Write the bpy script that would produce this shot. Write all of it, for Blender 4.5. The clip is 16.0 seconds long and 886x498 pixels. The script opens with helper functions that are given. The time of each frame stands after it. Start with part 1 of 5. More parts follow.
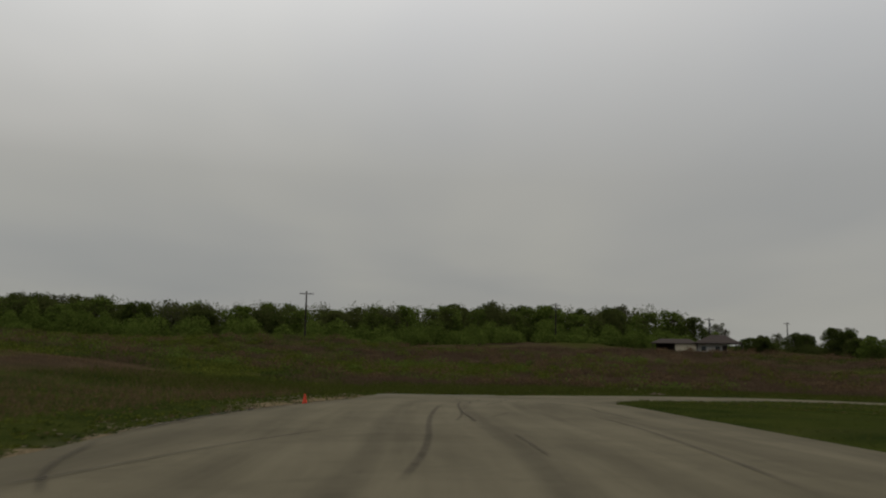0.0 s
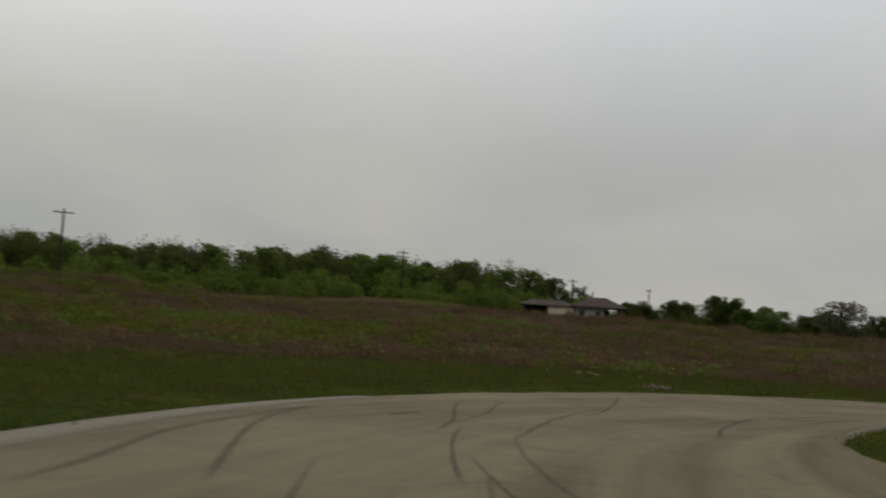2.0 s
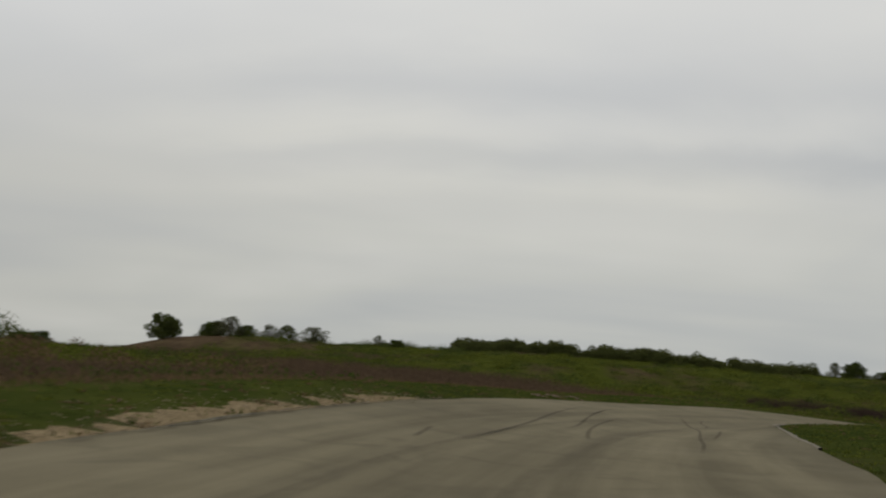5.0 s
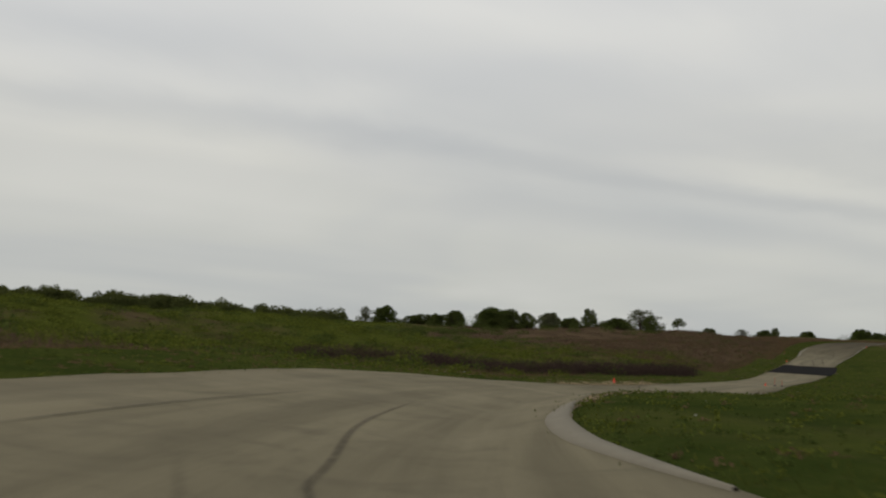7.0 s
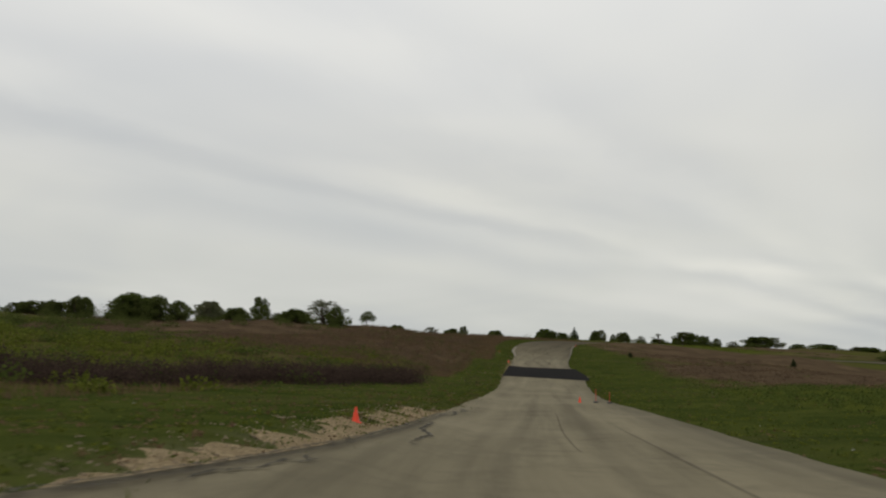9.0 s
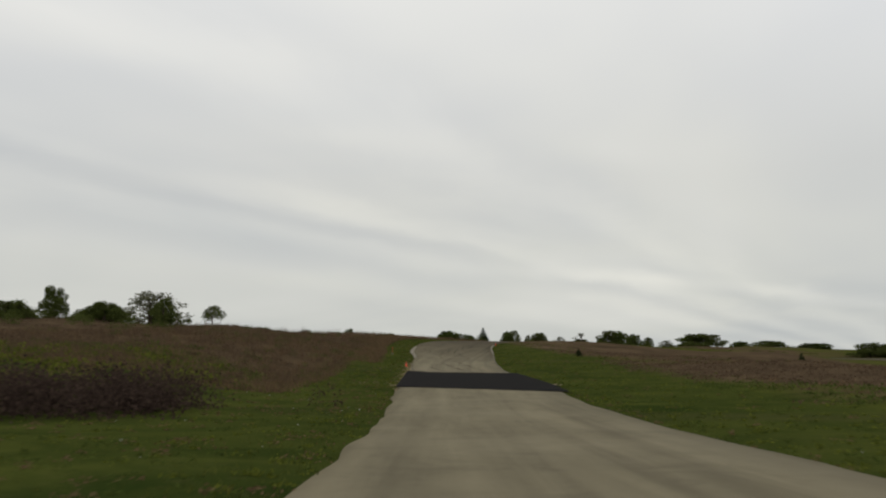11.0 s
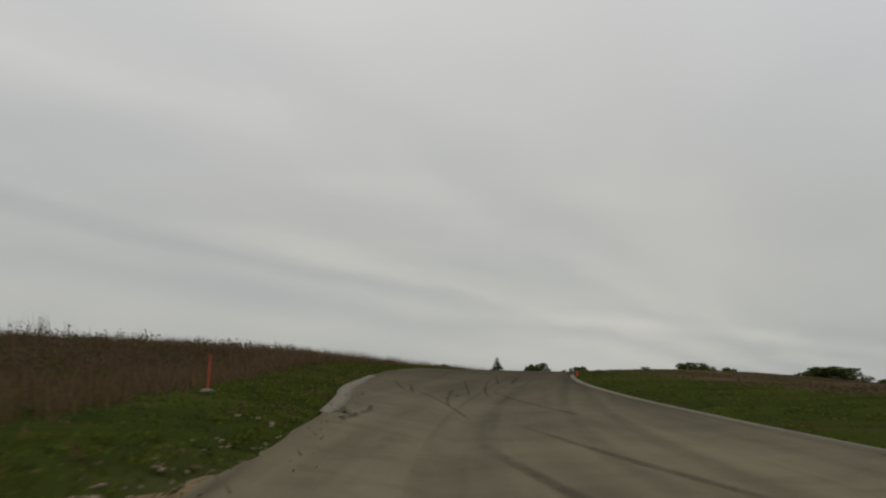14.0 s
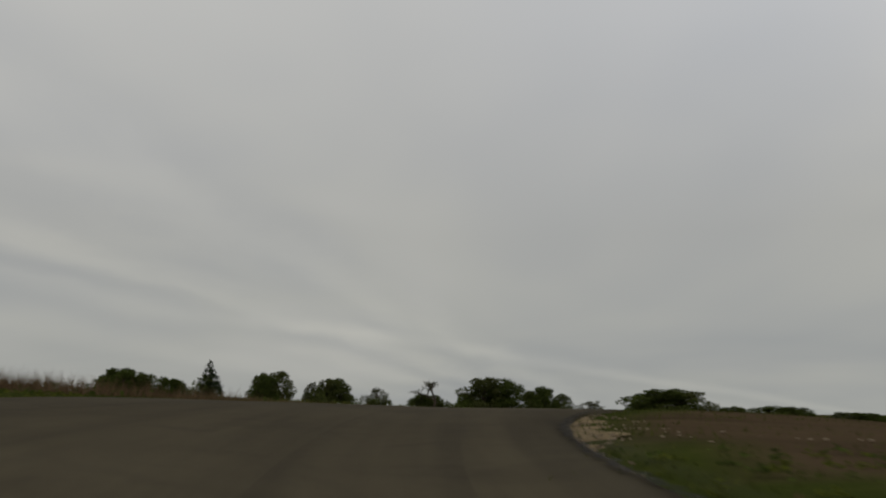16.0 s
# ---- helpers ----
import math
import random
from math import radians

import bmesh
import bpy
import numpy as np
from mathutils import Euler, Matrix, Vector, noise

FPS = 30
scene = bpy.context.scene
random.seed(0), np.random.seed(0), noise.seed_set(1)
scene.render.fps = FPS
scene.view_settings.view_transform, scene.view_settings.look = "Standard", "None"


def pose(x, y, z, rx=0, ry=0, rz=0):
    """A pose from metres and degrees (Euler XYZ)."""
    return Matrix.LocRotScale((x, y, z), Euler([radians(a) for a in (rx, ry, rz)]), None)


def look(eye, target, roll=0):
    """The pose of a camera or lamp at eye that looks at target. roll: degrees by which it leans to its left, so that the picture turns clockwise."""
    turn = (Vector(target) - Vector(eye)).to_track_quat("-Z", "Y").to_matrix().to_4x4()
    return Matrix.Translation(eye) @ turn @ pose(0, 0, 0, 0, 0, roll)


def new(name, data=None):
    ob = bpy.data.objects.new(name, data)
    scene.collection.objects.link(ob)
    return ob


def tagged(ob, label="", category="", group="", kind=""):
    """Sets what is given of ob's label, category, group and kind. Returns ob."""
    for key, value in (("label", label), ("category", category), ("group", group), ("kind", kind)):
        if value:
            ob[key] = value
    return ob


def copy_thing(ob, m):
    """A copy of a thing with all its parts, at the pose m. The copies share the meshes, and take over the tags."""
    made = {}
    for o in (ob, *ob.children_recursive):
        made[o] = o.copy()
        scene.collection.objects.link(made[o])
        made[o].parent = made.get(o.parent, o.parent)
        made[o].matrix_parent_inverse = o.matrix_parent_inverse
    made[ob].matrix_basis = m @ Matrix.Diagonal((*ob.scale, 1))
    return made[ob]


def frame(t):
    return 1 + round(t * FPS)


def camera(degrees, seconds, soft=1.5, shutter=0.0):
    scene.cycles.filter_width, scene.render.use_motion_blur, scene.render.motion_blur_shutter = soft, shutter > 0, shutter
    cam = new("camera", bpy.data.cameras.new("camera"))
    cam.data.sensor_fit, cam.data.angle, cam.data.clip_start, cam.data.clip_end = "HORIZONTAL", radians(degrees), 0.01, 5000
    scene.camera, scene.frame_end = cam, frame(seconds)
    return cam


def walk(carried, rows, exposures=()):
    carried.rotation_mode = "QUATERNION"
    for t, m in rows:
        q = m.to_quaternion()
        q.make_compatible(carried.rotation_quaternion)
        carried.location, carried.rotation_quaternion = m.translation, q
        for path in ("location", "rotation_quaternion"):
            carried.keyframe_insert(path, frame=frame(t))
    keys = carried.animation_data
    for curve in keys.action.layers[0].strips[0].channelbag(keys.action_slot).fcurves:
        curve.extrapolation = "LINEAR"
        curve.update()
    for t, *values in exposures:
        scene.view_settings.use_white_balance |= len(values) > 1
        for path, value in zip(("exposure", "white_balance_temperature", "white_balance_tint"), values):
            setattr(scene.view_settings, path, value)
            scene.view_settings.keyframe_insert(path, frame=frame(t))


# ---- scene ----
cam = camera(53.98, 16.0, soft=2.1, shutter=0.2)
PATH = [
    (0.0, pose(0.000, 0.000, 1.200, 97.020, -1.296, -0.160)),
    (0.5, pose(0.068, 10.528, 1.078, 96.977, -0.916, 0.712)),
    (1.0, pose(-0.337, 20.449, 1.027, 95.438, -0.973, -0.329)),
    (1.5, pose(-0.249, 29.256, 0.856, 95.751, -1.816, -2.445)),
    (2.0, pose(0.845, 37.663, 0.575, 94.993, -3.592, -11.940)),
    (2.5, pose(3.493, 45.700, 0.099, 94.700, -4.584, -26.610)),
    (3.0, pose(7.236, 52.697, -0.226, 95.081, -5.092, -41.963)),
    (3.2, pose(9.099, 55.176, -0.300, 95.352, -5.061, -47.258)),
    (3.5, pose(12.449, 58.381, -0.444, 96.335, -4.525, -54.690)),
    (4.0, pose(19.192, 62.475, -0.642, 97.312, -3.496, -67.039)),
    (4.5, pose(26.907, 65.099, -0.769, 97.803, -2.814, -79.087)),
    (5.0, pose(35.241, 66.124, -0.844, 98.211, -2.408, -90.362)),
    (5.3, pose(40.385, 65.942, -0.878, 98.485, -2.346, -96.842)),
    (5.5, pose(43.833, 65.510, -0.909, 97.658, -1.904, -101.041)),
    (6.0, pose(52.457, 63.500, -1.036, 97.376, -1.310, -109.912)),
    (6.5, pose(61.311, 60.617, -1.136, 96.973, -0.652, -114.515)),
    (7.0, pose(70.103, 56.300, -1.391, 95.918, -0.612, -120.840)),
    (7.5, pose(79.095, 50.694, -1.490, 96.462, -0.685, -124.546)),
    (8.0, pose(87.200, 44.128, -1.807, 96.039, -0.483, -131.207)),
    (8.5, pose(94.630, 37.563, -2.195, 94.504, 0.313, -136.453)),
    (9.0, pose(101.706, 30.076, -2.552, 96.385, -0.865, -142.384)),
    (9.5, pose(108.409, 21.657, -3.261, 94.019, -0.046, -146.776)),
    (10.0, pose(113.938, 13.116, -3.464, 95.886, 0.944, -149.868)),
    (10.2, pose(116.024, 9.585, -3.618, 98.121, 0.439, -148.868)),
    (10.5, pose(119.293, 4.172, -3.784, 97.520, 0.453, -148.365)),
    (11.0, pose(125.220, -5.283, -4.019, 97.255, 0.533, -149.249)),
    (11.5, pose(131.365, -15.286, -4.293, 97.355, 0.665, -150.629)),
    (12.0, pose(137.460, -25.449, -4.509, 98.038, 0.860, -151.368)),
    (12.3, pose(141.106, -31.407, -4.555, 98.498, 0.960, -150.636)),
    (12.5, pose(143.522, -35.313, -4.553, 98.815, 1.221, -149.453)),
    (13.0, pose(149.233, -45.019, -4.305, 98.597, 0.896, -149.084)),
    (13.5, pose(156.460, -56.580, -3.970, 99.100, 0.607, -149.060)),
    (14.0, pose(161.560, -64.670, -3.712, 100.220, 0.690, -150.154)),
    (14.2, pose(163.960, -68.710, -3.550, 99.725, 0.326, -151.700)),
    (14.5, pose(167.400, -74.890, -3.269, 100.130, -0.237, -153.700)),
    (14.8, pose(170.590, -81.190, -2.950, 100.203, -0.017, -156.850)),
    (15.0, pose(172.530, -85.380, -2.730, 100.183, 0.209, -158.150)),
    (15.2, pose(174.340, -89.490, -2.520, 100.363, 0.353, -159.300)),
    (15.5, pose(176.810, -95.530, -2.186, 100.680, 0.402, -163.100)),
    (16.0, pose(180.490, -105.010, -1.420, 100.640, -0.418, -168.000)),
]
EXPOSURES = [(0.0, -0.25), (0.5, -0.12), (1.5, 0.05), (2.5, 0.14), (6.0, 0.18), (8.0, 0.33), (10.0, 0.42), (12.5, 0.28), (13.3, 0.12), (14.0, -0.02), (14.5, -0.07), (15.3, -0.27), (16.0, -0.32)]
walk(cam, PATH, EXPOSURES)

# ---- sky and light: a high, even overcast with soft streaks of cloud ----
world = bpy.data.worlds.new("overcast")
scene.world = world
world.use_nodes = True
wt = world.node_tree
wt.nodes.clear()


def wn(kind, **kw):
    node = wt.nodes.new(kind)
    for key, value in kw.items():
        node.inputs[key].default_value = value
    return node


def ramp_of(tree, stops):
    node = tree.nodes.new("ShaderNodeValToRGB")
    ramp = node.color_ramp
    while len(ramp.elements) < len(stops):
        ramp.elements.new(0.5)
    for element, (at, colour) in zip(ramp.elements, stops):
        element.position = at
        element.color = (*colour, 1) if len(colour) == 3 else colour
    return node


def mix_colour(tree, a, b, fac, mode="MIX"):
    node = tree.nodes.new("ShaderNodeMix")
    node.data_type, node.blend_type = "RGBA", mode
    for value, key in ((fac, "Factor"), (a, "A"), (b, "B")):
        slot = [s for s in node.inputs if s.name == key and s.type == ("VALUE" if key == "Factor" else "RGBA")][0]
        if hasattr(value, "is_linked"):
            tree.links.new(value, slot)
        elif key == "Factor":
            slot.default_value = value
        else:
            slot.default_value = (*value, 1)
    return [s for s in node.outputs if s.type == "RGBA"][0]


sky = wt.nodes.new("ShaderNodeTexSky")
sky.sky_type, sky.sun_disc = "NISHITA", False
sky.sun_elevation, sky.sun_rotation = radians(48), radians(20)
sky.air_density, sky.dust_density = 1.5, 4.0
coord = wt.nodes.new("ShaderNodeTexCoord")
split = wt.nodes.new("ShaderNodeSeparateXYZ")
wt.links.new(coord.outputs["Generated"], split.inputs[0])
# the cloud deck as a flat layer: direction divided by its height
def sky_math(op, a, b):
    node = wt.nodes.new("ShaderNodeMath")
    node.operation = op
    for at, value in ((0, a), (1, b)):
        if hasattr(value, "is_linked"):
            wt.links.new(value, node.inputs[at])
        else:
            node.inputs[at].default_value = value
    return node.outputs[0]


far = sky_math("MAXIMUM", sky_math("ADD", split.outputs["Z"], 0.05), 0.03)
soft_far = sky_math("MAXIMUM", sky_math("ADD", split.outputs["Z"], 0.16), 0.05)
east, north = sky_math("DIVIDE", split.outputs["X"], far), sky_math("DIVIDE", split.outputs["Y"], far)
deck = wt.nodes.new("ShaderNodeCombineXYZ")
wt.links.new(sky_math("DIVIDE", split.outputs["X"], soft_far), deck.inputs[0])
wt.links.new(sky_math("DIVIDE", split.outputs["Y"], soft_far), deck.inputs[1])


def deck_noise(sx, sy, detail, rough, shift=0.0, distort=0.0):
    """Noise over the cloud deck, drawn out along the wind."""
    spread = wt.nodes.new("ShaderNodeMapping")
    spread.inputs["Location"].default_value = (shift, shift * 0.7, 0)
    spread.inputs["Rotation"].default_value = (0, 0, radians(-5))
    spread.inputs["Scale"].default_value = (sx, sy, 1)
    wt.links.new(deck.outputs[0], spread.inputs[0])
    node = wn("ShaderNodeTexNoise", Scale=1.0, Detail=detail, Roughness=rough, Distortion=distort)
    wt.links.new(spread.outputs[0], node.inputs["Vector"])
    return node.outputs["Fac"]


streaks, broad = deck_noise(0.75, 0.3, 3.0, 0.45, 3.1, 0.2), deck_noise(0.62, 0.5, 3.0, 0.5, 7.7, 0.4)
blend = sky_math("ADD", sky_math("MULTIPLY", streaks, 0.4), sky_math("MULTIPLY", broad, 0.6))
cloud = ramp_of(wt, [(0.36, (0.468, 0.479, 0.483)), (0.47, (0.515, 0.519, 0.510)), (0.55, (0.556, 0.555, 0.53)), (0.66, (0.610, 0.603, 0.576))])
wt.links.new(blend, cloud.inputs[0])
# long bands of cloud that run north and south, ragged along their length
warp = sky_math("MULTIPLY", sky_math("SUBTRACT", deck_noise(1.3, 0.8, 5.0, 0.6, 1.3, 0.3), 0.5), 1.1)
band_at = sky_math("ADD", sky_math("SUBTRACT", east, sky_math("MULTIPLY", sky_math("ADD", north, 3.5), 0.08)), warp)
BANDS = [(1.0, 1.0), (1.4, 0.985), (1.8, 1.065), (2.25, 0.975), (2.65, 1.075), (2.98, 0.957), (3.4, 1.055), (3.85, 1.0), (4.5, 1.03), (5.4, 0.968), (7.0, 0.978), (9.0, 0.99)]
bands = ramp_of(wt, [((at - 1.0) / 8.0, (v * (1.0 + 0.10 * (v - 1)), v, v * (1.0 - 0.22 * (v - 1)))) for at, v in BANDS])
bands.color_ramp.interpolation = "EASE"
wt.links.new(sky_math("DIVIDE", sky_math("SUBTRACT", band_at, 1.0), 8.0), bands.inputs[0])
ragged = ramp_of(wt, [(0.36, (0.25, 0.25, 0.25)), (0.56, (1.3, 1.3, 1.3))])
wt.links.new(deck_noise(1.5, 0.55, 3.0, 0.55, 5.2), ragged.inputs[0])
# one more band crosses low in the south
cross_at = sky_math("SUBTRACT", east, sky_math("MULTIPLY", sky_math("ADD", north, 7.5), 0.55))
cross = ramp_of(wt, [(0.0, (1, 1, 1)), (0.30, (0.97, 0.975, 0.98)), (0.5, (1.065, 1.06, 1.05)), (0.70, (0.96, 0.965, 0.972)), (1.0, (1, 1, 1))])
cross.color_ramp.interpolation = "EASE"
wt.links.new(sky_math("DIVIDE", sky_math("ADD", cross_at, sky_math("ADD", warp, -0.4)), 3.0), cross.inputs[0])
south = ramp_of(wt, [(0.0, (0, 0, 0)), (1.0, (1, 1, 1))])
wt.links.new(sky_math("SUBTRACT", sky_math("MULTIPLY", north, -0.8), 4.2), south.inputs[0])
southward = ramp_of(wt, [(0.0, (1, 1, 1)), (1.0, (0, 0, 0))])
wt.links.new(sky_math("ADD", sky_math("MULTIPLY", north, 0.8), -0.2), southward.inputs[0])
drawn = mix_colour(wt, cloud.outputs[0], bands.outputs[0], sky_math("MULTIPLY", ragged.outputs[0], southward.outputs[0]), "MULTIPLY")
drawn = mix_colour(wt, drawn, cross.outputs[0], south.outputs[0], "MULTIPLY")
# brighter overhead than towards the horizon
height = ramp_of(wt, [(0.0, (0.84, 0.86, 0.85)), (0.2, (0.94, 0.94, 0.93)), (0.36, (1.08, 1.08, 1.09)), (0.5, (1.22, 1.22, 1.24)), (1.0, (1.32, 1.32, 1.35))])
wt.links.new(split.outputs["Z"], height.inputs[0])
lit = mix_colour(wt, drawn, height.outputs[0], 1.0, "MULTIPLY")
# thicker cloud to the north
shift = wt.nodes.new("ShaderNodeMath")
shift.operation, shift.inputs[1].default_value, shift.inputs[2].default_value = "MULTIPLY_ADD", 0.5, 0.5
wt.links.new(split.outputs["Y"], shift.inputs[0])
northern = ramp_of(wt, [(0.0, (1.0, 1.0, 1.0)), (0.45, (1.0, 1.0, 1.0)), (1.0, (0.80, 0.795, 0.79))])
wt.links.new(shift.outputs[0], northern.inputs[0])
low_north = ramp_of(wt, [(0.0, (1, 1, 1)), (0.18, (0.85, 0.85, 0.85)), (0.45, (0, 0, 0))])
wt.links.new(split.outputs["Z"], low_north.inputs[0])
lit = mix_colour(wt, lit, northern.outputs[0], low_north.outputs[0], "MULTIPLY")
bright_north = ramp_of(wt, [(0.0, (1.0, 1.0, 1.0)), (0.6, (1.0, 1.0, 1.0)), (1.0, (1.27, 1.27, 1.28))])
wt.links.new(shift.outputs[0], bright_north.inputs[0])
high_north = ramp_of(wt, [(0.2, (0, 0, 0)), (0.42, (1, 1, 1))])
wt.links.new(split.outputs["Z"], high_north.inputs[0])
lit = mix_colour(wt, lit, bright_north.outputs[0], high_north.outputs[0], "MULTIPLY")
bright_west = ramp_of(wt, [(0.0, (1.3, 1.3, 1.31)), (0.3, (1.25, 1.25, 1.27)), (0.5, (1.09, 1.09, 1.1)), (0.62, (1.0, 1.0, 1.0))])
wt.links.new(sky_math("ADD", sky_math("MULTIPLY", split.outputs["X"], 0.5), 0.5), bright_west.inputs[0])
lit = mix_colour(wt, lit, bright_west.outputs[0], high_north.outputs[0], "MULTIPLY")
thin = wt.nodes.new("ShaderNodeVectorMath")
thin.operation = "SCALE"
thin.inputs["Scale"].default_value = 0.06
wt.links.new(sky.outputs[0], thin.inputs[0])
over = mix_colour(wt, thin.outputs[0], lit, 0.94)
back = wn("ShaderNodeBackground", Strength=1.0)
wt.links.new(over, back.inputs["Color"])
wout = wt.nodes.new("ShaderNodeOutputWorld")
wt.links.new(back.outputs[0], wout.inputs[0])

sun = new("sun", bpy.data.lights.new("sun", "SUN"))
sun.data.energy, sun.data.angle, sun.data.color = 0.5, radians(35), (1.0, 0.96, 0.9)
sun.matrix_world = look((0, 0, 80), Vector((0, 0, 80)) - Vector((math.sin(radians(20)) * math.cos(radians(48)), math.cos(radians(20)) * math.cos(radians(48)), math.sin(radians(48)))))


# ---- materials ----
def material(name, build):
    mat = bpy.data.materials.new(name)
    mat.use_nodes = True
    tree = mat.node_tree
    bsdf = tree.nodes["Principled BSDF"]
    bsdf.inputs["Specular IOR Level"].default_value = 0.2
    build(tree, bsdf)
    return mat


def noise_node(tree, scale, detail=4.0, rough=0.6, vector=None, distortion=0.0):
    node = tree.nodes.new("ShaderNodeTexNoise")
    node.inputs["Scale"].default_value = scale
    node.inputs["Detail"].default_value = detail
    node.inputs["Roughness"].default_value = rough
    node.inputs["Distortion"].default_value = distortion
    if vector:
        tree.links.new(vector, node.inputs["Vector"])
    return node


def object_coord(tree):
    return tree.nodes.new("ShaderNodeTexCoord").outputs["Object"]


def bump(tree, bsdf, fac, strength, distance=0.02):
    node = tree.nodes.new("ShaderNodeBump")
    node.inputs["Strength"].default_value, node.inputs["Distance"].default_value = strength, distance
    tree.links.new(fac, node.inputs["Height"])
    tree.links.new(node.outputs[0], bsdf.inputs["Normal"])


def plain(name, colour, rough=0.8, scale=6.0, spread=0.25, metallic=0.0, relief=0.2):
    def build(tree, bsdf):
        where = object_coord(tree)
        fine = noise_node(tree, scale, 5, 0.65, where)
        wide = noise_node(tree, scale * 0.17, 3, 0.5, where)
        dark = tuple(c * (1 - spread) for c in colour)
        light = tuple(min(1, c * (1 + spread)) for c in colour)
        col = mix_colour(tree, dark, light, fine.outputs["Fac"])
        col = mix_colour(tree, col, mix_colour(tree, dark, colour, fine.outputs["Fac"]), wide.outputs["Fac"])
        tree.links.new(col, bsdf.inputs["Base Color"])
        bsdf.inputs["Roughness"].default_value, bsdf.inputs["Metallic"].default_value = rough, metallic
        bsdf.inputs["Specular IOR Level"].default_value = 0.08 if rough > 0.85 else 0.3
        bump(tree, bsdf, fine.outputs["Fac"], relief)
    return material(name, build)


DIMMED_FROM = 347.0      # metres along the road


def asphalt_build(tree, bsdf):
    where = object_coord(tree)
    grit = noise_node(tree, 60, 3, 0.7, where)
    wide = noise_node(tree, 0.16, 5, 0.6, where, 0.4)
    # "along" and "across" run with the lanes, so that wear lies along the road
    lane = tree.nodes.new("ShaderNodeAttribute")
    lane.attribute_name = "lane"
    stretch = tree.nodes.new("ShaderNodeMapping")
    stretch.inputs["Scale"].default_value = (0.06, 1.0, 1)
    tree.links.new(lane.outputs["Vector"], stretch.inputs[0])
    wear = noise_node(tree, 1.0, 4, 0.6, stretch.outputs[0], 0.3)
    blotch = noise_node(tree, 0.7, 6, 0.65, where, 1.2)
    base = mix_colour(tree, (0.096, 0.083, 0.052), (0.153, 0.133, 0.084), ramp_link(tree, wear.outputs["Fac"], [(0.33, 0.0), (0.66, 1.0)]))
    base = mix_colour(tree, base, (0.078, 0.068, 0.044), ramp_link(tree, blotch.outputs["Fac"], [(0.50, 0.0), (0.72, 0.6)]))
    base = mix_colour(tree, base, (0.180, 0.157, 0.102), ramp_link(tree, wide.outputs["Fac"], [(0.45, 0.0), (0.75, 0.7)]))
    base = mix_colour(tree, base, (0.055, 0.049, 0.040), ramp_link(tree, grit.outputs["Fac"], [(0.5, 0.0), (0.8, 0.5)]))
    # past the patch the colour is darkened and browned, standing in for lower exposure
    far_part = tree.nodes.new("ShaderNodeSeparateXYZ")
    tree.links.new(lane.outputs["Vector"], far_part.inputs[0])
    dimmed = tree.nodes.new("ShaderNodeMapRange")
    dimmed.inputs["From Min"].default_value, dimmed.inputs["From Max"].default_value = DIMMED_FROM, DIMMED_FROM + 50.0
    tree.links.new(far_part.outputs[0], dimmed.inputs["Value"])
    base = mix_colour(tree, base, mix_colour(tree, base, (0.385, 0.36, 0.33), 1.0, "MULTIPLY"), dimmed.outputs["Result"])
    tree.links.new(base, bsdf.inputs["Base Color"])
    bsdf.inputs["Roughness"].default_value = 0.95
    bsdf.inputs["Specular IOR Level"].default_value = 0.06
    bump(tree, bsdf, grit.outputs["Fac"], 0.35, 0.01)


def ramp_link(tree, fac, stops):
    node = ramp_of(tree, [(at, (v, v, v)) for at, v in stops])
    tree.links.new(fac, node.inputs[0])
    return node.outputs[0]


ASPHALT = material("worn_asphalt", asphalt_build)
FRESH = plain("fresh_asphalt", (0.0105, 0.0096, 0.0092), 0.9, 40, 0.65)
FRESH.node_tree.nodes["Principled BSDF"].inputs["Specular IOR Level"].default_value = 0.015
CONCRETE = plain("pale_concrete", (0.165, 0.148, 0.112), 0.9, 7, 0.22)


def gravel_build(tree, bsdf):
    where = object_coord(tree)
    pebbles = tree.nodes.new("ShaderNodeTexVoronoi")
    pebbles.inputs["Scale"].default_value = 26
    tree.links.new(where, pebbles.inputs["Vector"])
    dust = noise_node(tree, 1.3, 5, 0.65, where)
    tone = tree.nodes.new("ShaderNodeSeparateColor")
    tree.links.new(pebbles.outputs["Color"], tone.inputs[0])
    col = mix_colour(tree, (0.105, 0.079, 0.043), (0.34, 0.272, 0.165), tone.outputs[0])
    col = mix_colour(tree, col, (0.165, 0.124, 0.072), ramp_link(tree, dust.outputs["Fac"], [(0.35, 0.85), (0.7, 0.25)]))
    col = mix_colour(tree, col, (0.030, 0.026, 0.018), ramp_link(tree, pebbles.outputs["Distance"], [(0.45, 0.0), (0.8, 0.6)]))
    tree.links.new(col, bsdf.inputs["Base Color"])
    bsdf.inputs["Roughness"].default_value = 1.0
    bsdf.inputs["Specular IOR Level"].default_value = 0.0
    bump(tree, bsdf, pebbles.outputs["Distance"], 0.4, 0.015)


LIMESTONE = material("crushed_limestone", gravel_build)


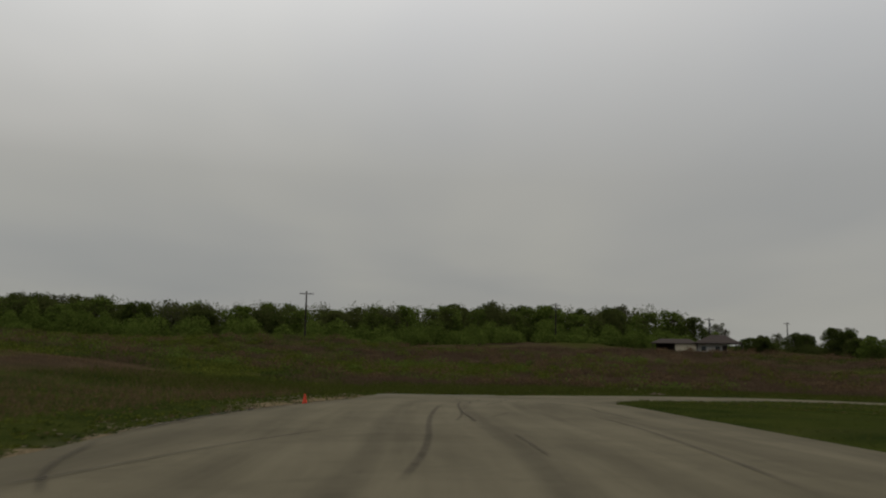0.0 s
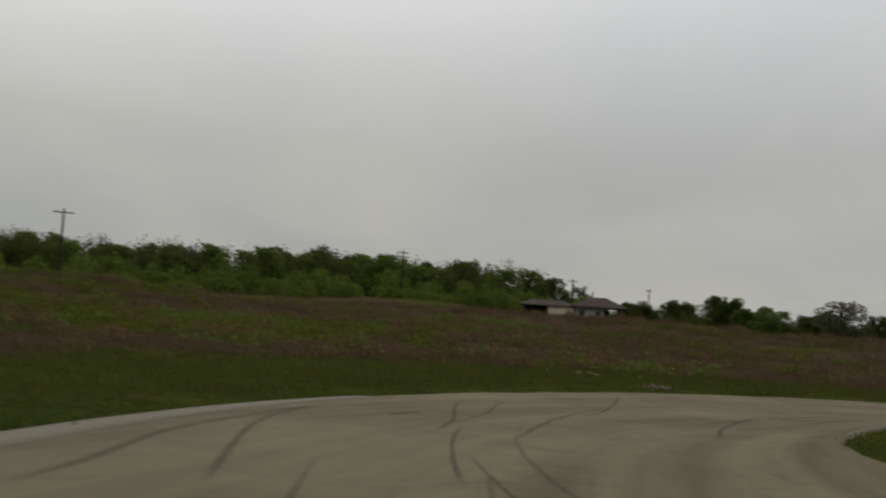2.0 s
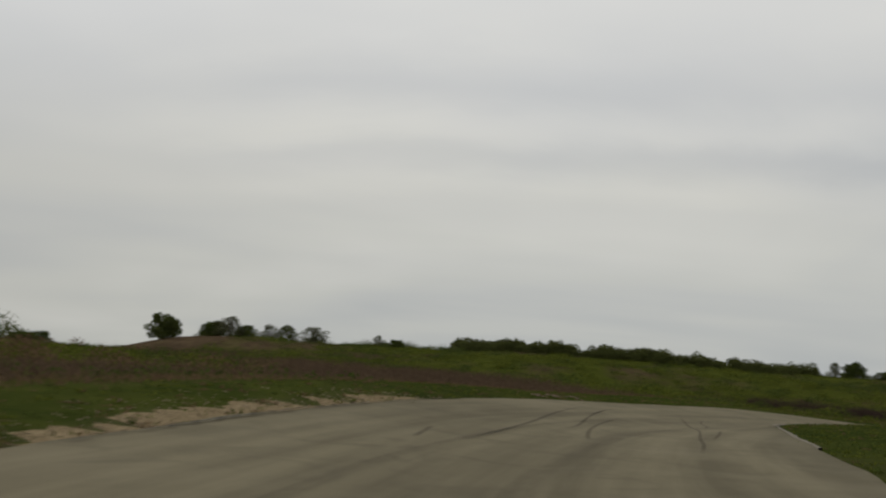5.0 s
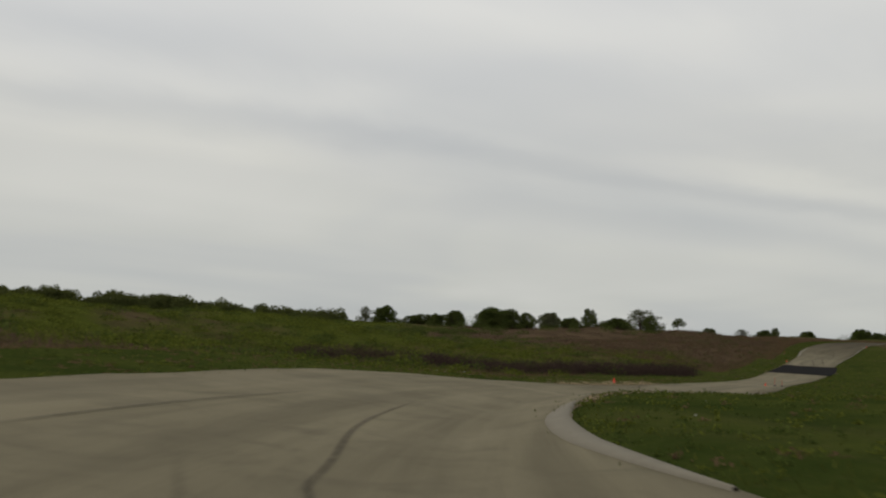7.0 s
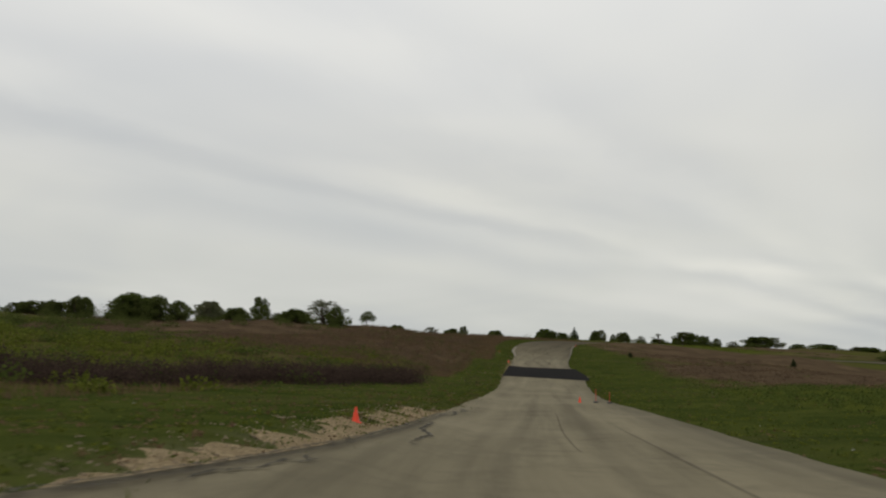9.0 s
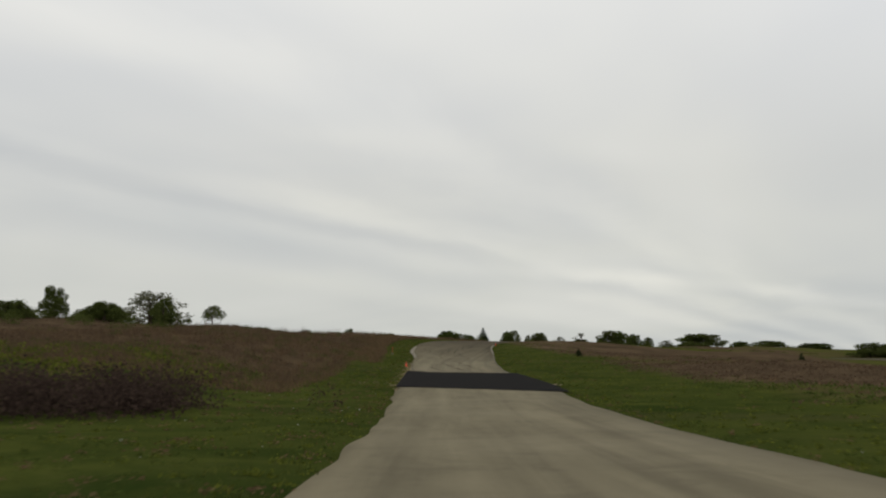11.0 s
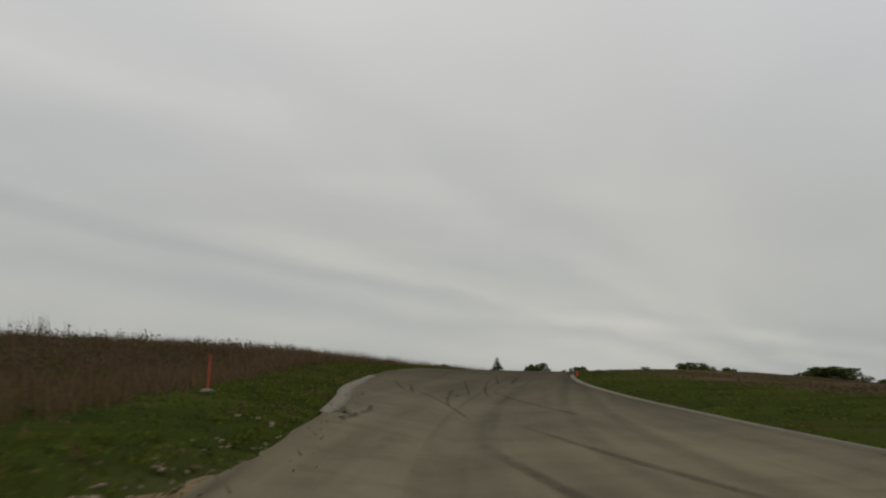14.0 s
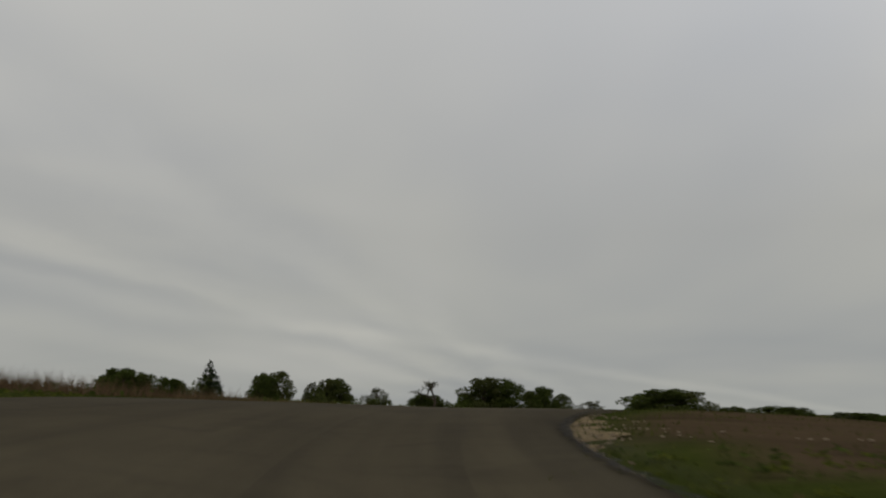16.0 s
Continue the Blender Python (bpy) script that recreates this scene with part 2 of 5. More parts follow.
def ground_build(tree, bsdf):
    where = object_coord(tree)
    cover = tree.nodes.new("ShaderNodeAttribute")
    cover.attribute_name = "cover"      # r: mown verge, g: green scrub, b: bare gravel
    parts = tree.nodes.new("ShaderNodeSeparateColor")
    tree.links.new(cover.outputs["Color"], parts.inputs[0])
    mid = noise_node(tree, 0.22, 5, 0.65, where, 0.8)
    fine = noise_node(tree, 3.5, 5, 0.7, where)
    blade = noise_node(tree, 18, 3, 0.7, where)
    streak = tree.nodes.new("ShaderNodeMapping")
    streak.inputs["Rotation"].default_value = (0, 0, 0.35)
    streak.inputs["Scale"].default_value = (0.02, 0.11, 1)
    tree.links.new(where, streak.inputs[0])
    band = noise_node(tree, 1.0, 5, 0.6, streak.outputs[0], 0.7)
    dry = mix_colour(tree, (0.042, 0.030, 0.019), (0.086, 0.061, 0.036), ramp_link(tree, mid.outputs["Fac"], [(0.3, 0.0), (0.7, 1.0)]))
    dry = mix_colour(tree, dry, (0.125, 0.094, 0.056), ramp_link(tree, band.outputs["Fac"], [(0.58, 0.0), (0.74, 0.5)]))
    green = mix_colour(tree, (0.026, 0.034, 0.006), (0.066, 0.074, 0.014), mid.outputs["Fac"])
    wild_fac = tree.nodes.new("ShaderNodeMath")
    wild_fac.operation, wild_fac.inputs[1].default_value = "MULTIPLY_ADD", 0.4
    tree.links.new(mid.outputs["Fac"], wild_fac.inputs[0])
    tree.links.new(parts.outputs[1], wild_fac.inputs[2])
    wild = mix_colour(tree, dry, green, ramp_link(tree, wild_fac.outputs[0], [(0.50, 0.0), (0.90, 1.0)]))
    verge = mix_colour(tree, (0.017, 0.027, 0.006), (0.050, 0.058, 0.013), ramp_link(tree, mid.outputs["Fac"], [(0.3, 0.0), (0.7, 1.0)]))
    verge = mix_colour(tree, verge, (0.060, 0.052, 0.024), ramp_link(tree, band.outputs["Fac"], [(0.52, 0.0), (0.75, 0.45)]))
    verge = mix_colour(tree, verge, (0.070, 0.062, 0.028), ramp_link(tree, fine.outputs["Fac"], [(0.55, 0.0), (0.80, 0.45)]))
    soil = mix_colour(tree, wild, verge, parts.outputs[0])
    gravel = mix_colour(tree, (0.13, 0.104, 0.068), (0.30, 0.25, 0.185), fine.outputs["Fac"])
    soil = mix_colour(tree, soil, gravel, parts.outputs[2])
    soil = mix_colour(tree, soil, (0.014, 0.014, 0.007), ramp_link(tree, blade.outputs["Fac"], [(0.5, 0.0), (0.75, 0.3)]))
    tree.links.new(soil, bsdf.inputs["Base Color"])
    bsdf.inputs["Roughness"].default_value = 1.0
    bsdf.inputs["Specular IOR Level"].default_value = 0.0
    bump(tree, bsdf, fine.outputs["Fac"], 0.8, 0.12)


GROUND = material("field_ground", ground_build)


def leaf_material(name, dark, light, dry=None):
    def build(tree, bsdf):
        geo = tree.nodes.new("ShaderNodeNewGeometry")
        info = tree.nodes.new("ShaderNodeObjectInfo")
        col = mix_colour(tree, dark, light, geo.outputs["Random Per Island"])
        if dry:
            col = mix_colour(tree, col, dry, ramp_link(tree, info.outputs["Random"], [(0.3, 0.0), (1.0, 0.8)]))
        tree.links.new(col, bsdf.inputs["Base Color"])
        bsdf.inputs["Roughness"].default_value = 0.9
        bsdf.inputs["Specular IOR Level"].default_value = 0.0
        # thin leaves let light through
        through_leaf = tree.nodes.new("ShaderNodeBsdfTranslucent")
        tree.links.new(col, through_leaf.inputs["Color"])
        both = tree.nodes.new("ShaderNodeMixShader")
        both.inputs[0].default_value = 0.4
        tree.links.new(bsdf.outputs[0], both.inputs[1])
        tree.links.new(through_leaf.outputs[0], both.inputs[2])
        tree.links.new(both.outputs[0], tree.nodes["Material Output"].inputs["Surface"])
    return material(name, build)


LEAF = leaf_material("dark_leaves", (0.038, 0.052, 0.013), (0.082, 0.105, 0.025), (0.080, 0.086, 0.030))
LEAF_FRESH = leaf_material("fresh_leaves", (0.060, 0.092, 0.016), (0.142, 0.180, 0.040))
LEAF_GREY = leaf_material("sparse_grey_leaves", (0.060, 0.066, 0.036), (0.125, 0.125, 0.07))
LEAF_CEDAR = leaf_material("cedar_leaves", (0.012, 0.020, 0.008), (0.032, 0.045, 0.015))
BLADE = leaf_material("grass_blades", (0.040, 0.050, 0.010), (0.094, 0.102, 0.024))
STRAW = leaf_material("dry_stems", (0.086, 0.056, 0.031), (0.165, 0.113, 0.064))
BRUSH = leaf_material("bare_brown_brush", (0.068, 0.046, 0.030), (0.124, 0.087, 0.056))
WEED = leaf_material("weeds", (0.052, 0.064, 0.011), (0.124, 0.138, 0.025))
THICKET = leaf_material("dark_bare_brush", (0.034, 0.023, 0.019), (0.070, 0.049, 0.038))
BARK = plain("bark", (0.075, 0.058, 0.043), 0.95, 9, 0.35, relief=0.6)
POLE_WOOD = plain("weathered_pole", (0.040, 0.034, 0.029), 0.9, 5, 0.3)
DULL_RED = plain("faded_red_plastic", (0.36, 0.045, 0.022), 0.5, 5, 0.15, relief=0.05)
ORANGE = plain("orange_plastic", (0.62, 0.052, 0.018), 0.45, 5, 0.12, relief=0.05)
BLACK = plain("black_rubber", (0.02, 0.02, 0.02), 0.7, 9, 0.3)
WHITE = plain("white_paint", (0.42, 0.41, 0.38), 0.6, 4, 0.08, relief=0.05)
PLASTER = plain("cream_siding", (0.52, 0.47, 0.35), 0.8, 3, 0.12)
ROOF = plain("brown_shingle", (0.060, 0.047, 0.040), 0.9, 6, 0.3)
PANE = plain("window_glass", (0.02, 0.024, 0.026), 0.08, 2, 0.1, relief=0.0)
METAL = plain("grey_metal", (0.30, 0.31, 0.31), 0.45, 3, 0.15, metallic=0.8, relief=0.05)


# ---- mesh helpers ----
def part(name, bm, mat, parent=None, label=""):
    mesh = bpy.data.meshes.new(name)
    bm.to_mesh(mesh)
    bm.free()
    mesh.materials.append(mat)
    ob = new(name, mesh)
    if parent:
        ob.parent = parent
    if label:
        tagged(ob, label)
    return ob


def mesh_from(name, verts, faces, mat, parent=None, smooth=False):
    mesh = bpy.data.meshes.new(name)
    mesh.from_pydata([tuple(v) for v in verts], [], [tuple(f) for f in faces])
    mesh.materials.append(mat)
    if smooth:
        mesh.polygons.foreach_set("use_smooth", [True] * len(mesh.polygons))
    ob = new(name, mesh)
    if parent:
        ob.parent = parent
    return ob


def box(bm, cx, cy, cz, sx, sy, sz, turn=0.0, bevel=0.0):
    made = bmesh.ops.create_cube(bm, size=1, matrix=Matrix.Translation((cx, cy, cz)) @ Matrix.Rotation(turn, 4, "Z") @ Matrix.Diagonal((sx, sy, sz, 1)))
    if bevel:
        edges = list({e for v in made["verts"] for e in v.link_edges})
        bmesh.ops.bevel(bm, geom=edges, offset=bevel, segments=2, affect="EDGES")
    return made


def tube(bm, points, radii, sides=7):
    """A tapered tube through points."""
    rings = []
    for i, (p, r) in enumerate(zip(points, radii)):
        p = Vector(p)
        way = (Vector(points[min(i + 1, len(points) - 1)]) - Vector(points[max(i - 1, 0)])).normalized()
        side = way.cross(Vector((0.3, 1, 0.1))).normalized()
        up = way.cross(side)
        rings.append([bm.verts.new(p + (side * math.cos(a) + up * math.sin(a)) * r) for a in (2 * math.pi * k / sides for k in range(sides))])
    for a, b in zip(rings, rings[1:]):
        for k in range(sides):
            bm.faces.new((a[k], a[(k + 1) % sides], b[(k + 1) % sides], b[k]))
    bm.faces.new(rings[-1])
    bm.faces.new(rings[0][::-1])


def smoothstep(x):
    x = np.clip(x, 0, 1)
    return x * x * (3 - 2 * x)


# ---- the line of the road: a point every half station ----
BEND = [
    (0.0, 0.0, -0.03), (0.1, 10.5, -0.10), (-0.3, 20.4, -0.20), (-0.2, 29.3, -0.37), (0.8, 37.7, -0.67),
    (3.5, 45.7, -1.06), (7.2, 52.7, -1.40), (12.4, 58.4, -1.64), (19.2, 62.5, -1.82), (26.9, 65.1, -1.96),
    (35.2, 66.1, -2.04), (43.8, 65.5, -2.12), (52.5, 63.5, -2.23), (61.3, 60.6, -2.37), (70.1, 56.3, -2.55),
    (79.1, 50.7, -2.74), (87.2, 44.1, -3.02),
]
STRAIGHT = [
    (94.6, 37.6, -3.39), (101.7, 30.1, -3.84), (108.4, 21.7, -4.33), (113.9, 13.1, -4.69), (119.3, 4.2, -4.96),
    (125.2, -5.3, -5.23), (131.4, -15.3, -5.48), (137.5, -25.4, -5.67), (143.5, -35.3, -5.68), (149.2, -45.0, -5.50),
    (155.4, -54.8, -5.22), (161.6, -64.7, -4.88), (167.4, -74.9, -4.45), (172.5, -85.4, -3.93), (176.8, -95.5, -3.33),
    (180.5, -105.0, -2.62),
]
BEYOND = [
    (183.3, -114.0, -1.98), (185.0, -123.0, -1.45), (185.8, -132.2, -1.3), (185.6, -141.8, -1.5), (184.2, -151.0, -1.95),
    (180.5, -160.0, -2.5), (173.0, -166.8, -3.4), (163.0, -170.0, -4.0), (151.0, -170.0, -4.4), (139.5, -168.0, -4.6), (129.0, -162.0, -4.9), (121.0, -152.5, -4.9), (116.0, -140.5, -5.6), (113.0, -127.5, -6.4), (111.0, -114.0, -7.0),
]
BEFORE = [(0.3, -63.0, 0.3), (0.2, -52.5, 0.25), (0.1, -42.0, 0.2), (0.1, -31.5, 0.12), (0.0, -21.0, 0.05), (0.0, -10.5, 0.0)]
KNOTS = np.array(BEFORE + BEND + STRAIGHT + BEYOND)
S0 = -3.0
stations = np.arange(S0, S0 + 0.5 * (len(KNOTS) - 1) + 1e-6, 0.05)


def along(s, column):
    """A smooth curve through the knots."""
    u = np.clip((np.asarray(s) - S0) / 0.5, 0, len(KNOTS) - 1.001)
    k = u.astype(int)
    f = u - k
    a, b, c, d = (KNOTS[np.clip(k + j, 0, len(KNOTS) - 1), column] for j in (-1, 0, 1, 2))
    return b + 0.5 * f * (c - a + f * (2 * a - 5 * b + 4 * c - d + f * (3 * (b - c) + d - a)))


# station, reach of the asphalt to the left, rise of that edge
LEFT = np.array([
    (-3, 5.4, 0), (0.6, 5.3, 0.0), (0.9, 4.8, 0), (1.15, 4.1, 0), (1.4, 3.5, 0), (1.75, 3.4, 0), (1.95, 3.75, 0.05), (2.2, 4.85, 0.12), (2.45, 5.7, 0.15), (3.0, 7.3, 0.1), (3.5, 8.0, 0.12),
    (4.1, 8.4, 0.22), (4.6, 7.8, 0.3), (5.1, 6.4, 0.2), (5.5, 5.3, 0.25), (6.0, 5.6, 0.58), (6.5, 6.0, 0.75), (7.0, 6.5, 0.84), (7.6, 6.5, 0.74),
    (8.2, 6.5, 0.88), (8.6, 6.2, 0.8), (9.0, 4.8, 0.56), (9.25, 3.5, 0.46), (9.5, 2.2, 0.38), (9.75, 1.6, 0.34), (10.0, 1.5, 0.31), (10.6, 1.4, 0.24),
])
LEFT_ON = np.array([
    (11.5, 1.4, 0.06), (12.1, 1.55, 0), (12.6, 1.85, 0), (12.95, 2.2, 0), (13.2, 2.1, 0), (13.5, 1.95, 0), (13.8, 1.8, 0.05), (14.1, 1.72, 0.15), (14.35, 1.85, 0.3),
    (14.6, 2.3, 0.45), (14.75, 2.6, 0.55), (14.95, 3.4, 0.6), (15.2, 4.7, 0.62), (15.4, 5.2, 0.68), (15.7, 5.9, 0.76), (16.0, 6.4, 0.75), (16.4, 6.7, 0.7),
    (16.8, 6.6, 0.4), (17.2, 6.3, 0.2), (18.0, 6.0, 0.1), (23.0, 5.0, 0.1),
])
LEFT = np.vstack([LEFT, LEFT_ON])
# station, reach of the asphalt to the right, rise of that edge
RIGHT = np.array([
    (-3, 6.9, 0), (1.2, 6.9, 0), (2.0, 6.7, 0.05), (2.4, 6.0, 0.15), (2.7, 5.0, 0.25), (3.0, 4.1, 0.3), (3.4, 3.55, 0.3), (3.6, 3.4, 0.32), (3.9, 2.85, 0.36),
    (4.15, 2.05, 0.4), (4.4, 1.5, 0.42), (4.8, 1.55, 0.38), (5.2, 2.6, 0.25), (5.6, 4.5, 0), (6.0, 5.4, 0), (6.5, 5.2, 0.03), (7.0, 3.75, 0.14), (7.3, 2.25, 0.16), (7.5, 1.6, 0.17),
    (7.7, 1.35, 0.2), (7.9, 1.45, 0.26), (8.1, 1.6, 0.3), (8.3, 2.15, 0.28), (8.5, 2.9, 0.25), (8.75, 3.9, 0.16), (9.0, 5.1, 0.08), (9.35, 6.35, 0.03), (9.7, 6.8, 0), (10.2, 6.6, 0), (10.8, 6.0, 0), (11.2, 5.4, 0),
])
RIGHT_ON = np.array([
    (11.8, 5.5, 0), (12.8, 5.9, 0), (13.2, 6.1, 0), (13.7, 5.6, 0.05), (14.2, 5.6, 0.08), (14.6, 5.5, 0.1), (15.0, 5.15, 0.1), (15.2, 4.7, 0.1), (15.4, 4.3, 0.1), (15.6, 3.8, 0.1),
    (15.8, 3.2, 0.12), (16.0, 2.8, 0.18), (16.25, 2.5, 0.22), (16.45, 2.35, 0.2), (16.75, 2.8, 0.08), (17.2, 4.4, 0), (18.0, 6.0, 0), (21.0, 6.0, 0), (22.3, 9.0, 0), (24.0, 10.0, 0),
])
RIGHT = np.vstack([RIGHT, RIGHT_ON])


def curve(table, s, column):
    """Rounded interpolation in a table by station."""
    return sum(np.interp(s + o, table[:, 0], table[:, column]) * w for o, w in ((-0.16, 0.25), (0, 0.5), (0.16, 0.25)))


LX, LY, LZ = (along(stations, c) for c in range(3))
TX, TY = np.gradient(LX), np.gradient(LY)
TX, TY = TX / np.hypot(TX, TY), TY / np.hypot(TX, TY)
NX, NY = TY, -TX          # to the right
REACH_L, RISE_L = curve(LEFT, stations, 1), curve(LEFT, stations, 2)
REACH_R, RISE_R = curve(RIGHT, stations, 1), curve(RIGHT, stations, 2)
RUN = np.concatenate([[0], np.cumsum(np.hypot(np.diff(LX), np.diff(LY)))])


def road_point(s, lat, lift=0.0):
    """A point of the road by station and metres to the right."""
    x, y, z, nx, ny, rl, dz, rr, ez = (np.interp(s, stations, a) for a in (LX, LY, LZ, NX, NY, REACH_L, RISE_L, REACH_R, RISE_R))
    rise = dz * np.maximum(0, -lat) / rl + ez * np.maximum(0, lat) / rr
    return x + nx * lat, y + ny * lat, z + rise + lift


def locate(x, y):
    """Station index and metres to the right of the nearest point of the line, for arrays."""
    best, near = np.full(x.shape, 1e18), np.zeros(x.shape, int)
    for i in range(0, len(stations), 2):
        d = (x - LX[i]) ** 2 + (y - LY[i]) ** 2
        closer = d < best
        best[closer], near[closer] = d[closer], i
    for i_off in (-1, 1):
        j = np.clip(near + i_off, 0, len(stations) - 1)
        d = (x - LX[j]) ** 2 + (y - LY[j]) ** 2
        closer = d < best
        best[closer], near[closer] = d[closer], j[closer]
    return near, (x - LX[near]) * NX[near] + (y - LY[near]) * NY[near], np.sqrt(best)


# ---- the lie of the land: heights at landmarks ----
NORTH_LAND = np.array([
    (-24, 151, 3.8), (24, 184, 4.6), (65, 212, 5.2), (92, 233, 5.6), (42, 161, 2.9), (57, 183, 3.6), (0, 90, -1.2), (0, 115, -0.3), (0, 140, 1.4),
    (84, 149, 2.0), (88, 130, 1.8), (114, 130, 1.6), (112, 103, -0.2), (117, 150, 2.0), (55, 105, -1.2), (-30, 45, 0.9), (-45, 70, 1.6), (-40, 20, 1.4),
    (-80, 60, 3.0), (-70, 120, 2.5), (-90, 170, 4.6), (30, 130, 0.4), (35, 85, -1.8), (70, 80, -1.6),
])
EAST_LAND = np.array([
    (224, 111, 5.4), (250, 80, 5.0), (328, 45, 7.2), (341, 10, 6.8), (280, -44, 3.0), (267, -65, 2.2), (228, -78, 1.9), (227, -94, 1.6), (216, -95, 0.8),
    (241, -161, 0.3), (218, -179, -0.4), (217, -191, -0.4), (199, -192, -1.2), (177, -206, -1.8), (161, -94, -4.4), (140, -106, -4.7), (150, 95, 0.8), (150, 110, -0.8), (195, 128, -0.8), (250, 149, -0.5), (287, 163, -0.8),
    (120, 62, -1.2), (180, 50, 2.8), (200, 20, 2.2), (160, -25, -2.9), (190, -55, -1.2), (140, 0, -4.7), (150, 20, -3.4), (185, -75, -1.8), (195, -90, -0.7),
])
SOUTH_LAND = np.array([
    (195, -104, -0.3), (186.5, -108, -0.7), (191, -113, -0.5), (203, -124, -0.5), (208, -150, -1.3), (150, -80, -4.7), (168, -106, -4.1), (170, -114, -3.9), (172, -126, -3.4), (170, -140, -3.8), (120, -60, -5.9), (98, -100, -7.2), (120, -98, -6.9), (122, -185, -4.6), (90, 0, -4.3),
    (60, 20, -2.4), (60, -60, -3.0), (40, 40, -1.6), (30, -20, -0.6), (300, -150, 1.0), (380, 60, 8.0), (0, 320, 8.0), (-250, 100, 6.0), (-200, -150, 2.0),
    (100, -350, -3.0), (350, -350, -1.0), (150, 300, 6.0), (420, 250, -1.0),
])
LAND = np.vstack([NORTH_LAND, EAST_LAND, SOUTH_LAND, np.stack([LX, LY, LZ], 1)[::30]])


def land(x, y):
    total, weight = np.zeros(x.shape), np.zeros(x.shape)
    for px, py, pz in LAND:
        w = 1.0 / ((x - px) ** 2 + (y - py) ** 2 + 64.0) ** 1.6
        total += w * pz
        weight += w
    return total / weight


def ripple(x, y):
    return 0.22 * np.sin(x * 0.21 + 1.3 * np.sin(y * 0.13)) * np.sin(y * 0.17 + 0.9 * np.sin(x * 0.11)) + 0.07 * np.sin(x * 0.83 + 2 * np.sin(y * 0.4)) * np.sin(y * 0.71)


def terrain(x, y):
    """Ground height, and metres outside the asphalt (negative inside), station index and offset."""
    x, y = np.asarray(x, float), np.asarray(y, float)
    near, lat, dist = locate(x, y)
    reach_l, reach_r = REACH_L[near], REACH_R[near]
    out = np.where(lat < 0, dist - reach_l, dist - reach_r)
    rise = RISE_L[near] * np.clip(-lat / reach_l, 0, 1.6) + RISE_R[near] * np.clip(lat / reach_r, 0, 1.15)
    edge = LZ[near] + rise
    wide = land(x, y) + ripple(x, y) * smoothstep((out - 4) / 20)
    spread = np.where((lat < 0) & (stations[near] > 12), 26 - 13 * smoothstep((stations[near] - 12.5) / 1.5) - 5 * smoothstep((stations[near] - 15) / 0.6), 26.0)
    z = edge + (wide - edge) * smoothstep((out - 0.5) / spread)
    z = z - 0.10 * smoothstep((1.0 - out) / 1.2)
    return z, out, near, lat


def ground_z(x, y):
    return float(terrain(np.array([x]), np.array([y]))[0][0])


def grid_lines(lo, hi, step):
    core = np.arange(lo, hi + step / 2, step)
    grow, a = [], step
    while sum(grow) < 2600:
        a *= 1.22
        grow.append(a)
    outer = np.cumsum(grow)
    return np.concatenate([lo - outer[::-1], core, hi + outer])


gx, gy = grid_lines(-50, 215, 1.1), grid_lines(-175, 120, 1.1)
GX, GY = np.meshgrid(gx, gy, indexing="ij")
GZ, OUT, NEAR, LAT = (a.reshape(GX.shape) for a in terrain(GX.ravel(), GY.ravel()))
nx_, ny_ = GX.shape
idx = np.arange(nx_ * ny_).reshape(nx_, ny_)
quads = np.stack([idx[:-1, :-1], idx[1:, :-1], idx[1:, 1:], idx[:-1, 1:]], -1).reshape(-1, 4)
gmesh = bpy.data.meshes.new("ground")
gmesh.vertices.add(nx_ * ny_)
gmesh.vertices.foreach_set("co", np.stack([GX, GY, GZ], -1).ravel())
gmesh.loops.add(quads.size)
gmesh.loops.foreach_set("vertex_index", quads.ravel())
gmesh.polygons.add(len(quads))
gmesh.polygons.foreach_set("loop_start", np.arange(0, quads.size, 4))
gmesh.polygons.foreach_set("loop_total", np.full(len(quads), 4))
gmesh.update()
gmesh.polygons.foreach_set("use_smooth", np.ones(len(quads), bool))
GS = stations[NEAR]


def stretch_of(s, a, b, soft=0.12):
    return smoothstep((s - a) / soft) * smoothstep((b - s) / soft)


VERGE_L = np.array([(-3, 26), (1.3, 24), (2.2, 14), (2.6, 12), (4.6, 12), (5.2, 9), (6.5, 7), (8, 7), (8.8, 12), (9.6, 16), (11.2, 15), (12, 11), (13, 8), (14, 6), (15, 3.5), (17, 3), (22, 5)])
VERGE_R = np.array([(-3, 30), (4, 40), (8, 14), (10, 9), (12, 8), (13.5, 10), (15, 12), (16, 5), (16.4, 1.2), (17.5, 1.5), (22, 8)])


def verge_of(s, lat, out):
    width = np.where(lat < 0, np.interp(s, VERGE_L[:, 0], VERGE_L[:, 1]), np.interp(s, VERGE_R[:, 0], VERGE_R[:, 1]))
    return 1 - smoothstep((out - width) / (width * 0.35) + 0.5)


# stretches of gravel beside the asphalt: side, first and last station, width, how broken up
SHOULDERS = [(-1, -3.0, 1.1, 0.4, 0.4), (-1, 1.0, 2.12, 1.1, 0.15), (-1, 5.35, 6.6, 1.0, 0.35), (-1, 9.3, 10.5, 1.05, 0.25), (1, 7.85, 8.75, 0.6, 0.3), (1, 16.4, 17.0, 0.6, 0.5), (-1, 12.95, 14.5, 0.42, 0.45)]


def gravel_of(s, lat, out):
    g = np.zeros_like(out)
    for side, s0, s1, width, broken in SHOULDERS:
        g = np.maximum(g, (lat * side > 0) * stretch_of(s, s0, s1, 0.2) * (1 - broken) * smoothstep((width * 0.8 - out) / 0.6))
    return g


